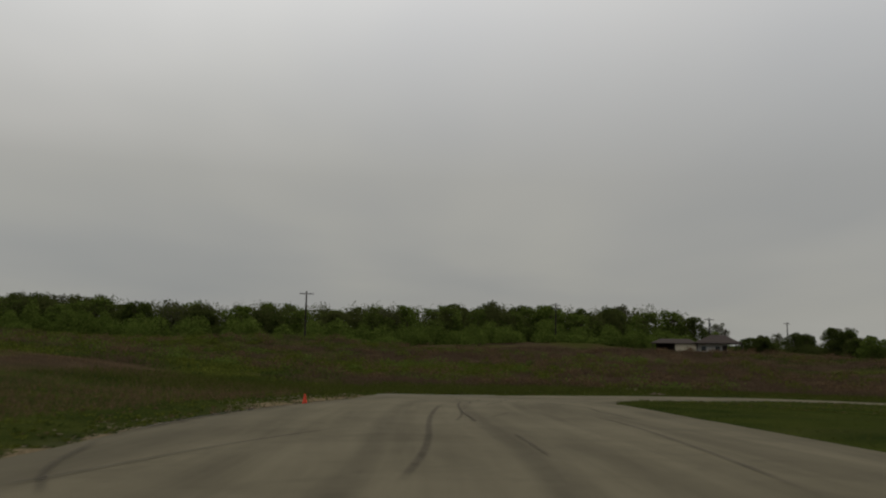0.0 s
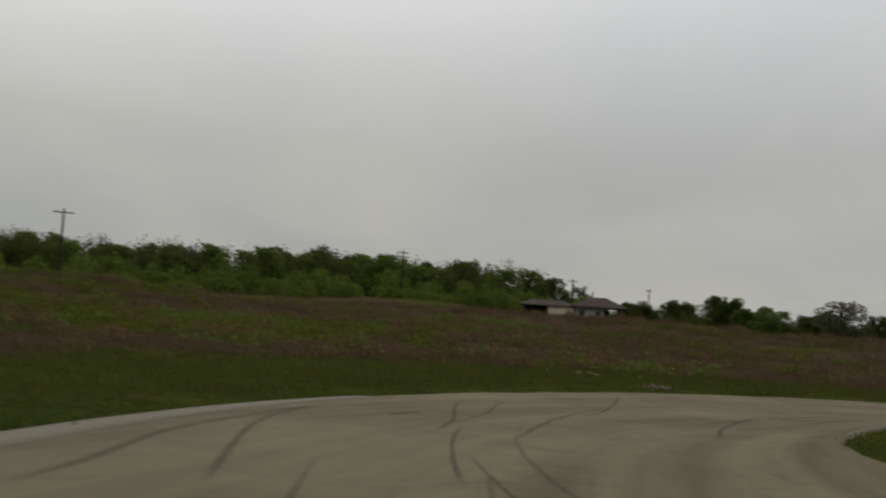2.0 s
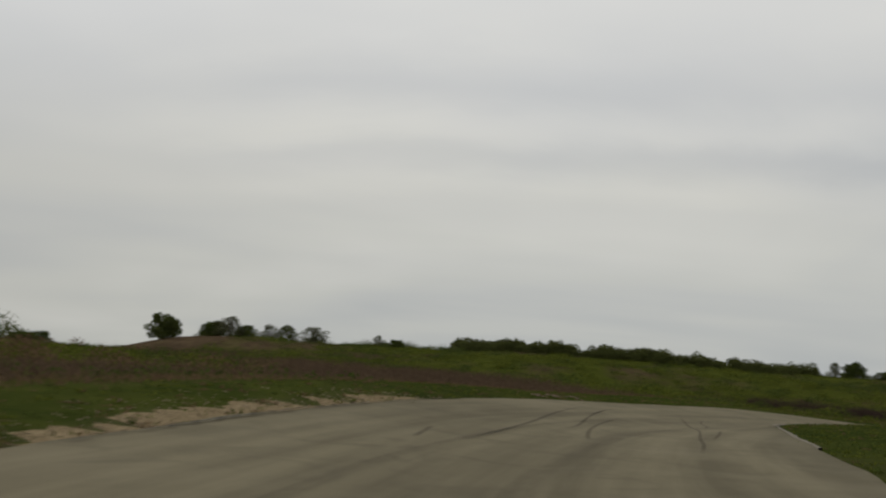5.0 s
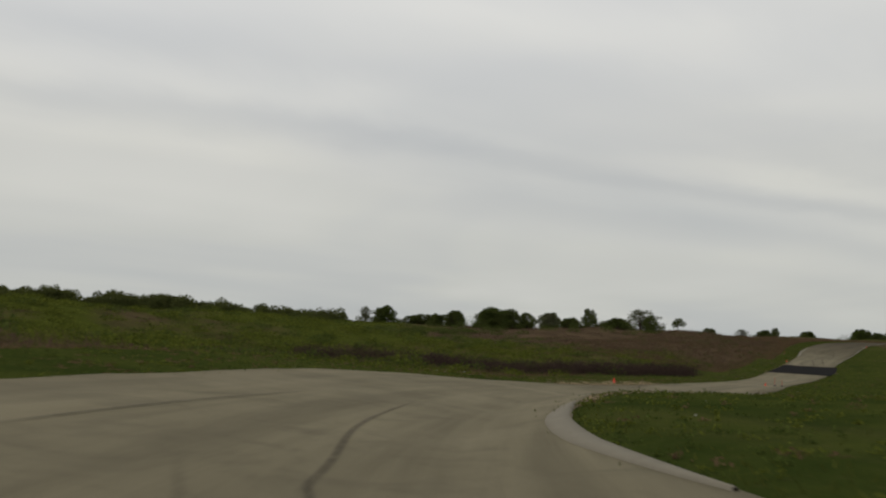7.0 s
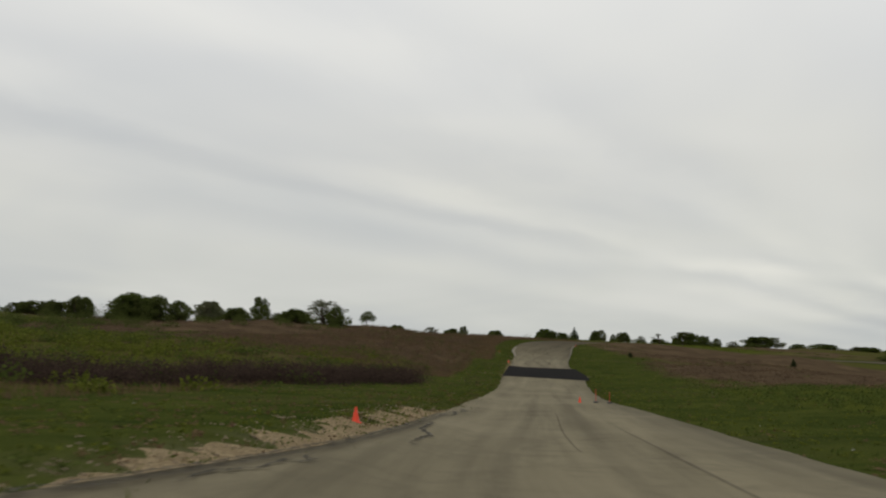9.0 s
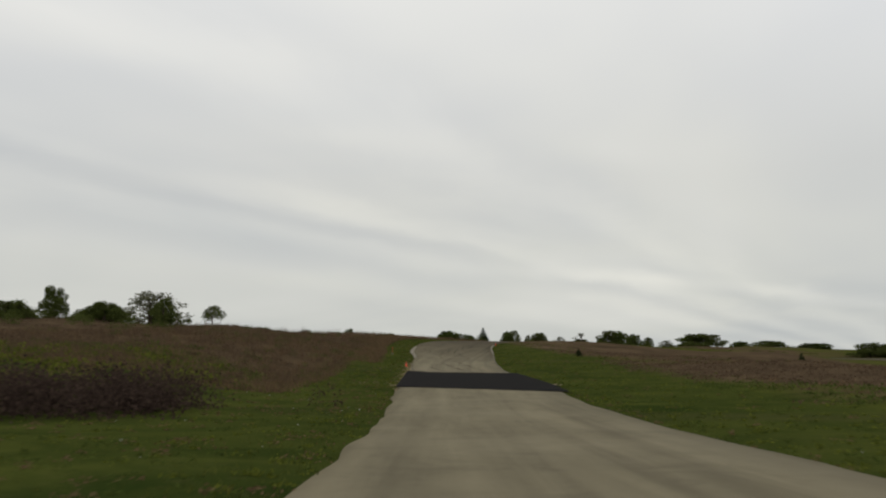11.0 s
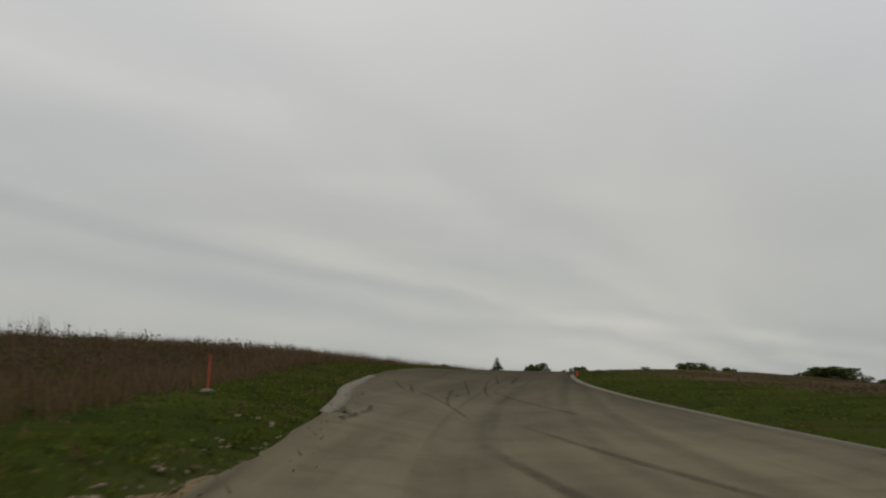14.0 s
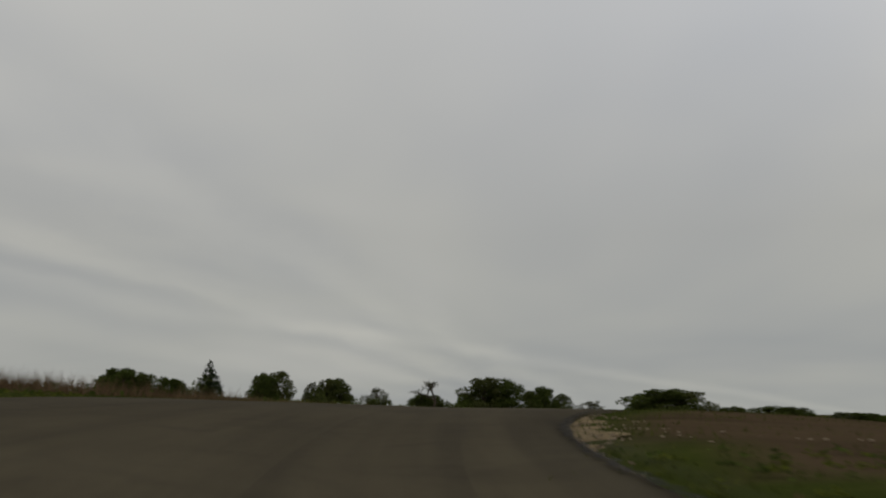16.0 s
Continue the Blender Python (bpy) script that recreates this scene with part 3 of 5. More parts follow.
def patchy(x, y, scale, seed, stretch=1.0):
    return np.array([noise.noise(Vector((a * scale + seed, b * scale * stretch, seed))) for a, b in zip(np.ravel(x), np.ravel(y))]).reshape(np.shape(x))


def bump_at(x, y, cx, cy, rx, ry):
    return np.exp(-((x - cx) / rx) ** 2 - ((y - cy) / ry) ** 2)


def scrub_of(x, y, s, lat, out):
    """How green the rough land is, 0 bare brown to 1 lush."""
    wob = 5 * patchy(x, y, 0.06, 2.2)
    o = out + wob
    north = (lat < 0) * stretch_of(s, 0.6, 6.4, 0.8)
    t = 0.65 * patchy(x, y, 0.028, 3.3, 1.4) + 0.5 * patchy(x, y, 0.09, 6.1, 1.6)
    rows = -0.75 * stretch_of(o, 9, 32, 4) + (0.45 - 0.75 * smoothstep((x - 6) / 30)) * stretch_of(o, 31, 56, 5) - 0.5 * stretch_of(o, 56, 84, 6)
    t = t + north * rows * smoothstep((x + 16) / 12)
    t = t + 0.35 * bump_at(x, y, -30, 48, 16, 34) + 0.38 * bump_at(x, y, 190, 28, 62, 45) - 0.75 * bump_at(x, y, 108, 72, 34, 8)
    t = t + 0.5 * bump_at(x, y, 164, -34, 16, 9) - 0.6 * bump_at(x, y, 205, -70, 45, 38) - 0.45 * bump_at(x, y, 182, -62, 14, 22)
    t = t - 0.12 * ((lat > 0) & (s > 8)) - 0.5 * bump_at(x, y, 133, -58, 16, 5) - 0.35 * bump_at(x, y, 145, -105, 45, 16)
    t = t - 0.6 * bump_at(x, y, -21, 52, 4, 14) * (lat < 0) - 0.25 * bump_at(x, y, 174, -121, 9, 9)
    t = t - 0.8 * (lat < 0) * stretch_of(s, 6.3, 9.3, 0.4) * stretch_of(o, 5, 15, 3)
    t = t - 0.25 * bump_at(x, y, 118, 62, 26, 18) + (lat > 0) * (0.4 * bump_at(x, y, 116, -28, 26, 22) - 0.25 * bump_at(x, y, 145, -90, 40, 28))
    return np.clip(0.5 + 0.75 * t, 0, 1)


cover = np.stack([verge_of(GS, LAT, OUT), scrub_of(GX, GY, GS, LAT, OUT), 0.35 * gravel_of(GS, LAT, OUT), np.ones_like(GX)], -1)
layer = gmesh.color_attributes.new("cover", "FLOAT_COLOR", "POINT")
layer.data.foreach_set("color", cover.ravel().astype(np.float32))
gmesh.materials.append(GROUND)
ground = tagged(new("ground", gmesh), "rolling rough grassland with mown verges and gravel edges", "ground", kind="structure")


# ---- the road: one ribbon of asphalt that stands a little proud of the verge ----
def ribbon(name, s, lats, lifts, mat, parent=None, lane=True):
    """A strip along stations s; lats and lifts are rows across, each a number or an array along s."""
    s = np.asarray(s)
    cols = [np.stack(road_point(s, np.broadcast_to(np.asarray(a, float), s.shape), np.broadcast_to(np.asarray(b, float), s.shape)), -1) for a, b in zip(lats, lifts)]
    pts = np.stack(cols, 1)
    rows, across = pts.shape[:2]
    k = np.arange(rows * across).reshape(rows, across)
    faces = np.stack([k[:-1, :-1], k[:-1, 1:], k[1:, 1:], k[1:, :-1]], -1).reshape(-1, 4)
    ob = mesh_from(name, pts.reshape(-1, 3), faces.tolist(), mat, parent, True)
    if lane:
        run = np.interp(s, stations, RUN)
        lane_at = np.stack([np.broadcast_to(run[:, None], (rows, across)), np.stack([np.broadcast_to(np.asarray(a, float), s.shape) for a in lats], 1), np.zeros((rows, across))], -1)
        at = ob.data.attributes.new("lane", "FLOAT_VECTOR", "POINT")
        at.data.foreach_set("vector", lane_at.ravel().astype(np.float32))
    return ob


rs = np.arange(S0, stations[-1], 0.04)
rl, rr = np.interp(rs, stations, REACH_L), np.interp(rs, stations, REACH_R)
rng = np.random.default_rng(4)
fray_l = np.convolve(rng.normal(0, 0.10, len(rs)), [0.3, 0.4, 0.3], "same")
fray_r = np.convolve(rng.normal(0, 0.05, len(rs)), [0.3, 0.4, 0.3], "same")
rl, rr = rl + fray_l, rr + fray_r
road = ribbon("road", rs, [-rl - 0.05, -rl, -rl * 0.66, -rl * 0.33, 0, rr * 0.33, rr * 0.66, rr, rr + 0.05],
              [-0.16, 0.0, 0.015, 0.02, 0.02, 0.02, 0.015, 0.0, -0.16], ASPHALT)
tagged(road, "worn pale grey asphalt racetrack with tyre marks", "road", kind="structure")


# ---- masses of leaves and stems ----
def card_mesh(name, verts, faces_per, mat, label, category):
    """Triangles or quads from an array of corners."""
    n = len(verts)
    mesh = bpy.data.meshes.new(name)
    mesh.vertices.add(n)
    mesh.vertices.foreach_set("co", verts.ravel())
    mesh.loops.add(n)
    mesh.loops.foreach_set("vertex_index", np.arange(n))
    mesh.polygons.add(n // faces_per)
    mesh.polygons.foreach_set("loop_start", np.arange(0, n, faces_per))
    mesh.polygons.foreach_set("loop_total", np.full(n // faces_per, faces_per))
    mesh.update()
    mesh.materials.append(mat)
    return tagged(new(name, mesh), label, category, kind="stuff")


def puffs(name, x, y, z, per, radius, tall, size, mat, label, category, seed, inner=0.45):
    """Low bushes of small leaf cards."""
    r = np.random.default_rng(seed)
    x, y, z, radius, tall = (np.repeat(a, per) for a in (x, y, z, radius, tall))
    n = len(x)
    d = r.normal(size=(n, 3))
    d /= np.linalg.norm(d, axis=1)[:, None]
    depth = r.uniform(inner, 1.05, n)
    p = np.stack([x + d[:, 0] * radius * depth, y + d[:, 1] * radius * depth, z + np.abs(d[:, 2]) * tall * depth], 1)
    a, b = r.normal(size=(n, 3)), r.normal(size=(n, 3))
    a /= np.linalg.norm(a, axis=1)[:, None]
    b -= a * (a * b).sum(1)[:, None]
    b /= np.linalg.norm(b, axis=1)[:, None]
    h = (size * r.uniform(0.6, 1.4, n))[:, None]
    return card_mesh(name, np.stack([p - a * h, p + b * h * 0.6, p + a * h, p - b * h * 0.6], 1).reshape(-1, 3), 4, mat, label, category)


# ---- trees ----
def leaf_cloud(rng, blobs, count, size):
    """Many small leaf cards inside a set of blobs (centre, radii)."""
    verts, faces = [], []
    weights = np.array([b[1][0] * b[1][1] * b[1][2] for b in blobs]) ** 0.75
    picks = rng.choice(len(blobs), count, p=weights / weights.sum())
    for k in picks:
        c, r = blobs[k]
        d = rng.normal(size=3)
        d /= np.linalg.norm(d)
        p = np.array(c) + d * np.array(r) * rng.uniform(0.55, 1.08)
        a, b = rng.normal(size=3), rng.normal(size=3)
        a /= np.linalg.norm(a)
        b -= a * (a @ b)
        b /= np.linalg.norm(b)
        h = size * rng.uniform(0.6, 1.4)
        n = len(verts)
        verts += [p - a * h, p + b * h * 0.55, p + a * h, p - b * h * 0.55]
        faces.append((n, n + 1, n + 2, n + 3))
    return verts, faces


def make_tree(seed, tall, wide, trunk, leaves, leaf_size, mat, name="tree", bare=0.0, low=0.1):
    """A tapered trunk with limbs and an uneven crown, base at the origin."""
    rng = np.random.default_rng(seed)
    root = new(name)
    bm = bmesh.new()
    lean = rng.normal(0, 0.04, 2)
    top = tall * 0.8
    pts = [(lean[0] * z * (z / tall), lean[1] * z * (z / tall), z) for z in np.linspace(-0.3, top, 6)]
    tube(bm, pts, np.linspace(trunk, trunk * 0.2, 6), 7)
    blobs = []
    count = 22
    for i in range(count):
        f = (i + rng.uniform(0.1, 0.9)) / count
        z = tall * (low + (0.9 - low) * f)
        turn = i * 2.4 + rng.uniform(-0.6, 0.6)
        girth = math.sin(math.pi * (0.36 + 0.56 * f)) ** 0.7
        reach = wide * 0.78 * girth * rng.uniform(0.35, 1.2)
        end = (math.cos(turn) * reach, math.sin(turn) * reach, z)
        root_z = max(0.05 * tall, z - tall * rng.uniform(0.12, 0.25))
        midp = (end[0] * 0.5, end[1] * 0.5, root_z + (z - root_z) * 0.35)
        tube(bm, [(0, 0, root_z * 0.9), midp, end], [trunk * 0.36, trunk * 0.2, trunk * 0.07], 5)
        size = wide * rng.uniform(0.18, 0.42) * (1.2 - 0.45 * f)
        blobs.append((end, (size, size, size * rng.uniform(0.6, 1.15) * tall / (2 * wide))))
    for k in range(3):
        turn, off = rng.uniform(0, 6.28), wide * rng.uniform(0.1, 0.42)
        size = wide * rng.uniform(0.14, 0.28)
        blobs.append(((math.cos(turn) * off, math.sin(turn) * off, tall * (0.80 + 0.06 * k)), (size, size, tall * rng.uniform(0.06, 0.11))))
    part("trunk", bm, BARK, root)
    verts, faces = leaf_cloud(rng, blobs, int(leaves * (1 - bare)), leaf_size)
    mesh_from("crown", verts, faces, mat, root)
    return root


def make_bare_tree(seed, tall=6.0):
    """A gnarled trunk that forks again and again, with hardly a leaf."""
    rng = random.Random(seed)
    root = new("bare_tree")
    bm = bmesh.new()
    tips = []

    def grow(start, way, length, radius, level):
        middle = start + way * length * 0.5 + Vector((rng.uniform(-1, 1), rng.uniform(-1, 1), 0)) * length * 0.1
        end = start + way * length
        tube(bm, [start, middle, end], [radius, radius * 0.82, radius * 0.62], 6)
        if level == 0:
            tips.append(end)
            return
        for _ in range(3 if level > 2 else rng.choice((2, 3))):
            turn = Vector((rng.uniform(-1, 1), rng.uniform(-1, 1), rng.uniform(-0.15, 0.75)))
            grow(end - way * length * rng.uniform(0, 0.25), (way * 0.75 + turn * 0.85).normalized(), length * rng.uniform(0.62, 0.85), radius * 0.66, level - 1)

    grow(Vector((0, 0, -0.2)), Vector((0.08, 0.05, 1)).normalized(), tall * 0.27, 0.17, 4)
    part("trunk", bm, BARK, root)
    leaf_rng = np.random.default_rng(seed)
    verts, faces = leaf_cloud(leaf_rng, [(tuple(t), (0.3, 0.3, 0.3)) for t in tips], 220, 0.12)
    mesh_from("crown", verts, faces, LEAF_GREY, root)
    return root


def make_cedar(seed, tall, wide, leaves):
    """A dense cone of foliage down to the ground."""
    rng = np.random.default_rng(seed)
    root = new("cedar")
    bm = bmesh.new()
    tube(bm, [(0, 0, -0.3), (0, 0, tall * 0.85)], [0.14, 0.03], 7)
    part("trunk", bm, BARK, root)
    blobs = []
    for i in range(13):
        z = tall * (0.1 + 0.8 * i / 12)
        r = wide * (1 - 0.8 * i / 12) * rng.uniform(0.8, 1.1)
        turn = i * 2.4
        blobs.append(((math.cos(turn) * r * 0.35, math.sin(turn) * r * 0.35, z), (r * 0.75, r * 0.75, tall * 0.12)))
    verts, faces = leaf_cloud(rng, blobs, leaves, 0.2)
    mesh_from("crown", verts, faces, LEAF_CEDAR, root)
    return root


PROTOTYPES = {
    "d": [make_tree(k, 6.0, 3.0, 0.2, 5200, 0.155, LEAF, low=0.06 + 0.02 * k) for k in range(5)],
    "g": [make_tree(20 + k, 6.0, 3.0, 0.24, 4200, 0.14, LEAF_GREY, low=0.1, bare=0.15) for k in range(3)],
    "f": [make_tree(40 + k, 6.0, 3.0, 0.16, 5000, 0.15, LEAF_FRESH, low=0.06) for k in range(3)],
    "c": [make_cedar(60, 6.0, 3.0, 1800)],
    "b": [make_bare_tree(70)],
    "t": [make_tree(80 + k, 6.0, 2.7, 0.17, 2600, 0.14, LEAF, low=0.42) for k in range(2)],
}
TREE_WORDS = {
    "d": ("tree", "dark green broadleaf tree in rough grass"),
    "g": ("tree", "thin grey green tree just coming into leaf"),
    "f": ("tree", "fresh yellow green leafy tree"),
    "c": ("cedar", "dense dark green conical cedar in the grass"),
    "b": ("bare_tree", "bare spreading tree with almost no leaves"),
    "t": ("tree", "lone small dark green tree on a clear trunk"),
}
tree_rng = random.Random(11)


def plant(x, y, top, half, kind, group, least=1.3, label=""):
    """A tree at x, y whose tip is at height top."""
    z = ground_z(x, y)
    tall = max(least, top - z)
    source = tree_rng.choice(PROTOTYPES[kind])
    made = copy_thing(source, Matrix.Translation((x, y, z)) @ Matrix.Rotation(tree_rng.uniform(0, 6.28), 4, "Z") @ Matrix.Diagonal((half / 2.9, half / 2.9, tall / 6.0, 1)))
    made.name, words = TREE_WORDS[kind]
    tagged(made, label or words, "tree", group)
    return made


NORTH_TREES = [
    (79, 215, 8.1, 1.6, "d"), (84, 218, 8.7, 1.9, "g"), (85, 206, 8.2, 1.5, "d"), (89, 195, 9.5, 3.2, "g"), (83, 173, 6.6, 2.9, "d"),
    (83, 167, 7.1, 2.8, "f"), (86, 159, 6.2, 3.2, "d"), (84, 150, 7.8, 3.6, "g"), (90, 148, 5.8, 2.2, "d"), (93, 145, 7.4, 3.1, "d"),
    (100, 147, 7.5, 1.8, "g"), (89, 131, 6.5, 2.8, "d"), (97, 133, 5.8, 2.1, "f"), (116, 145, 4.9, 1.5, "g"), (111, 136, 5.2, 2.7, "d"),
    (114, 134, 5.0, 2.3, "f"), (113, 129, 4.8, 1.6, "d"), (121, 131, 4.0, 1.5, "f"), (109, 118, 4.0, 1.9, "d"), (111, 115, 3.4, 1.5, "g"),
    (110, 112, 2.9, 1.7, "d"), (112, 109, 1.7, 0.9, "g"), (115, 107, 0.7, 0.9, "g"), (112, 102, 1.5, 1.5, "d"), (151, 103, 0.6, 2.2, "d"),
]
NORTH_TREES_MORE = [
    (65, 179, 6.4, 3.4, "d"), (84, 182, 9.0, 3.2, "d"), (78, 189, 7.9, 2.7, "d"),
]
HILL_TREES = [
    (221, 124, 9.6, 3.1, "d"), (224, 115, 8.6, 2.6, "d"), (223, 111, 9.7, 3.1, "g"), (224, 108, 8.0, 1.8, "d"), (241, 106, 9.1, 2.8, "g"),
    (242, 102, 9.2, 2.4, "d"), (238, 95, 8.9, 3.2, "g"), (251, 81, 8.1, 1.4, "g"), (246, 76, 7.0, 1.7, "d"), (278, -44, 7.1, 1.9, "g"),
    (267, -44, 7.0, 2.6, "d"), (259, -55, 5.0, 1.9, "d"), (253, -56, 5.6, 2.2, "d"), (244, -61, 6.1, 3.1, "d"), (242, -64, 6.0, 3.1, "d"),
    (267, -53, 5.0, 2.9, "d"), (265, -57, 5.0, 2.2, "d"), (262, -62, 6.1, 2.0, "d"), (245, -63, 6.5, 4.0, "d"), (239, -68, 5.2, 2.0, "d"),
    (232, -69, 5.1, 2.4, "g"), (225, -70, 3.8, 1.9, "d"), (227, -77, 6.0, 1.9, "d"), (222, -81, 3.9, 2.7, "d"), (226, -92, 6.2, 4.5, "g"),
]
HILL_TREES_MORE = [
    (217, -86.5, 4.6, 1.5, "d"), (258, -71, 6.7, 2.6, "g"),
    (256, -73, 6.3, 2.1, "d"), (250, -75, 5.3, 1.5, "g"), (241, -76, 5.4, 2.7, "d"), (238, -80, 3.9, 1.8, "d"), (229, -83, 3.4, 1.6, "g"),
    (224, -83, 3.5, 1.8, "d"), (239, -130, 2.5, 1.9, "d"), (239, -143, 2.3, 1.8, "g"),
]
CREST_TREES = [
    (242, -161, 3.0, 1.3, "d"), (247, -162, 2.4, 2.2, "d"), (237, -169, 2.1, 1.9, "d"), (234, -190, 3.0, 2.9, "d"), (226, -187, 1.9, 1.6, "d"),
    (227, -181, 2.2, 2.0, "d"), (218, -179, 3.1, 1.4, "c"), (217, -190, 2.7, 1.9, "d"), (213, -192, 1.6, 0.9, "g"), (212, -196, 2.2, 1.8, "d"),
    (208, -199, 1.2, 1.3, "g"), (202, -197, 0.5, 1.6, "d"), (198, -200, 0.9, 1.3, "f"), (195, -201, 2.4, 2.9, "d"), (190, -199, 1.4, 1.7, "d"),
    (188, -204, 0.7, 1.3, "d"), (185, -208, 0.0, 1.7, "g"), (177, -206, 1.3, 4.6, "d"), (169, -212, -0.8, 1.8, "d"), (163, -215, -0.4, 3.3, "d"),
    (156, -218, -1.6, 1.5, "g"), (153, -220, -1.6, 1.9, "d"), (155, -219, -1.3, 2.1, "d"), (138, -181, -1.7, 3.7, "d"),
]

for table, group in ((NORTH_TREES + NORTH_TREES_MORE, "trees by the farmhouse"), (HILL_TREES + HILL_TREES_MORE, "trees along the hill"), (CREST_TREES, "trees beyond the crest")):
    for x, y, top, half, kind in table:
        half *= 1.25 if y > 95 and x < 130 else 1.12
        tall = top - ground_z(x, y)
        if kind in "df" and half > 0.62 * tall:      # a broad clump is several stems side by side
            for turn, share, drop in ((0.4, 0.82, 0.0), (2.6, 0.74, 0.06), (4.6, 0.68, 0.15)):
                px, py = x + math.cos(turn + x) * half * 0.45, y + math.sin(turn + x) * half * 0.45
                plant(px, py, top - drop * max(tall, 1.5), half * share, kind, group)
        else:
            plant(x, y, top, half, kind, group)
# undergrowth round the feet of those trees
under = np.array([row[:4] for row in NORTH_TREES + NORTH_TREES_MORE + HILL_TREES + HILL_TREES_MORE + CREST_TREES])
mass = np.random.default_rng(30)
ux, uy, uh = (np.repeat(under[:, k], 3) for k in (0, 1, 3))
ux, uy = ux + mass.normal(0, 1, len(ux)) * uh * 0.8, uy + mass.normal(0, 1, len(uy)) * uh * 0.8
uz = terrain(ux, uy)[0]
rise = np.clip(np.repeat(under[:, 2], 3) - uz, 0.8, 6) * mass.uniform(0.3, 0.7, len(ux))
puffs("undergrowth", ux, uy, uz, 240, uh * mass.uniform(0.5, 0.9, len(ux)), rise, 0.12, LEAF, "dark undergrowth at the feet of the trees", "undergrowth", 29)
plant(218.5, -96.8, 4.15, 2.1, "t", "trees along the hill")
plant(220.7, -94.2, 1.9, 0.8, "t", "trees along the hill")
plant(200.6, -195.0, 2.9, 2.6, "b", "trees beyond the crest")
plant(160.8, -93.6, -3.5, 0.5, "c", "cedars in the field", 0.8)
plant(140.3, -106.1, -3.6, 0.6, "c", "cedars in the field", 0.8)

# the wood behind the farmhouse
wood_rng = random.Random(5)
for row in range(3):
    for k in range(27):
        f = (k + wood_rng.uniform(-0.4, 0.4) + 0.5 * (row % 2)) / 26
        x = -150 + 208 * f + wood_rng.uniform(-2, 2)
        y = 163 + 50 * f + row * 9 + wood_rng.uniform(-3, 3)
        if x > 50:
            continue
        top = 12.7 + 2.6 * max(0, f - 0.5) / 0.5 + wood_rng.uniform(-1.5, 0.8) - 0.7 * (2 - row)
        kind = wood_rng.choice("dddffg") if row > 0 else wood_rng.choice("ddffff")
        plant(x, y, top, wood_rng.uniform(4.0, 6.2), kind, "trees of the wood", 3.0)
for x, y, top, half, kind in ((57, 216, 13.9, 4.4, "f"), (63.5, 219, 12.4, 3.9, "d"), (70, 221, 11.0, 3.4, "g"), (60, 222, 13.2, 3.6, "g")):
    plant(x, y, top, half, kind, "trees of the wood", 3.0)
# the canopy between and before those trees
mass = np.random.default_rng(33)
for name, count, front, back, tall0, tall1, mat, words in (
        ("woodland", 330, -2, 30, 6.0, 9.2, LEAF, "dense dark green woodland canopy behind the fields"),
        ("woodland_edge", 330, -24, 4, 1.2, 5.2, LEAF_FRESH, "fresh green bushes along the edge of the wood"),
        ("woodland_shade", 70, -9, 4, 1.6, 4.2, LEAF, "dark bushes along the edge of the wood")):
    f = mass.uniform(0, 1, count)
    x, y = -152 + 214 * f, 163 + 50 * f + mass.uniform(front, back, count)
    z, tall = terrain(x, y)[0], mass.uniform(tall0, tall1, count)
    if name == "woodland":      # closes the canopy between the crowns
        f *= 1.01
        x = -152 + 214 * f
        z = terrain(x, y)[0]
        tall = np.maximum(4.0, 12.5 + 5.0 * np.clip(f - 0.5, 0, 0.5) - mass.uniform(0.0, 2.2, count) - z)
    puffs(name, x, y, z, 620, mass.uniform(2.6, 5.0, count) * (0.6 if back < 10 else 1.0), tall, 0.19, mat, words, "wood", 34 + count, 0.72)

# bushes scattered over the north field and the east hill
for name, count, x0, x1, y0, y1, mat, words in (
        ("field_bushes", 220, -75, 60, 84, 150, WEED, "yellow green bushes scattered over the field"),
        ("fresh_field_bushes", 170, -75, 35, 80, 155, LEAF_FRESH, "fresh green bushes in the field below the wood"),
        ("dry_field_bushes", 420, -60, 112, 78, 165, STRAW, "tan dead bushes scattered over the field"),
        ("hill_bushes", 300, 120, 246, -25, 95, WEED, "yellow green bushes scattered over the hill"),
        ("dark_hill_bushes", 280, 120, 256, -30, 95, LEAF, "dark bushes scattered over the hill")):
    x, y = mass.uniform(x0, x1, count), mass.uniform(y0, y1, count)
    z, out, *_ = terrain(x, y)
    keep = out > 11
    x, y, z = x[keep], y[keep], z[keep]
    puffs(name, x, y, z, 150, mass.uniform(0.8, 2.3, len(x)), mass.uniform(0.5, 1.35, len(x)), 0.11, mat, words, "bushes", 40 + count)

# a broken hedge of bushes between the trees along the hill
HEDGE = [(232, 118), (250, 84), (252, 62), (246, 38), (238, 12), (232, -14), (226, -40), (222, -62), (224, -84)]
mass = np.random.default_rng(31)
hx, hy = [], []
for (ax, ay), (bx, by) in zip(HEDGE, HEDGE[1:]):
    n = 34 if ay > -30 else 16
    f = mass.uniform(0, 1, n)
    hx.append(ax + (bx - ax) * f + mass.normal(0, 5, n))
    hy.append(ay + (by - ay) * f)
hx, hy = np.concatenate(hx), np.concatenate(hy)
hz = terrain(hx, hy)[0]
puffs("hedge", hx, hy, hz, 280, mass.uniform(0.9, 2.4, len(hx)), mass.uniform(0.7, 2.0, len(hx)), 0.11, LEAF, "broken hedge of low dark bushes on the brow", "hedge", 32)

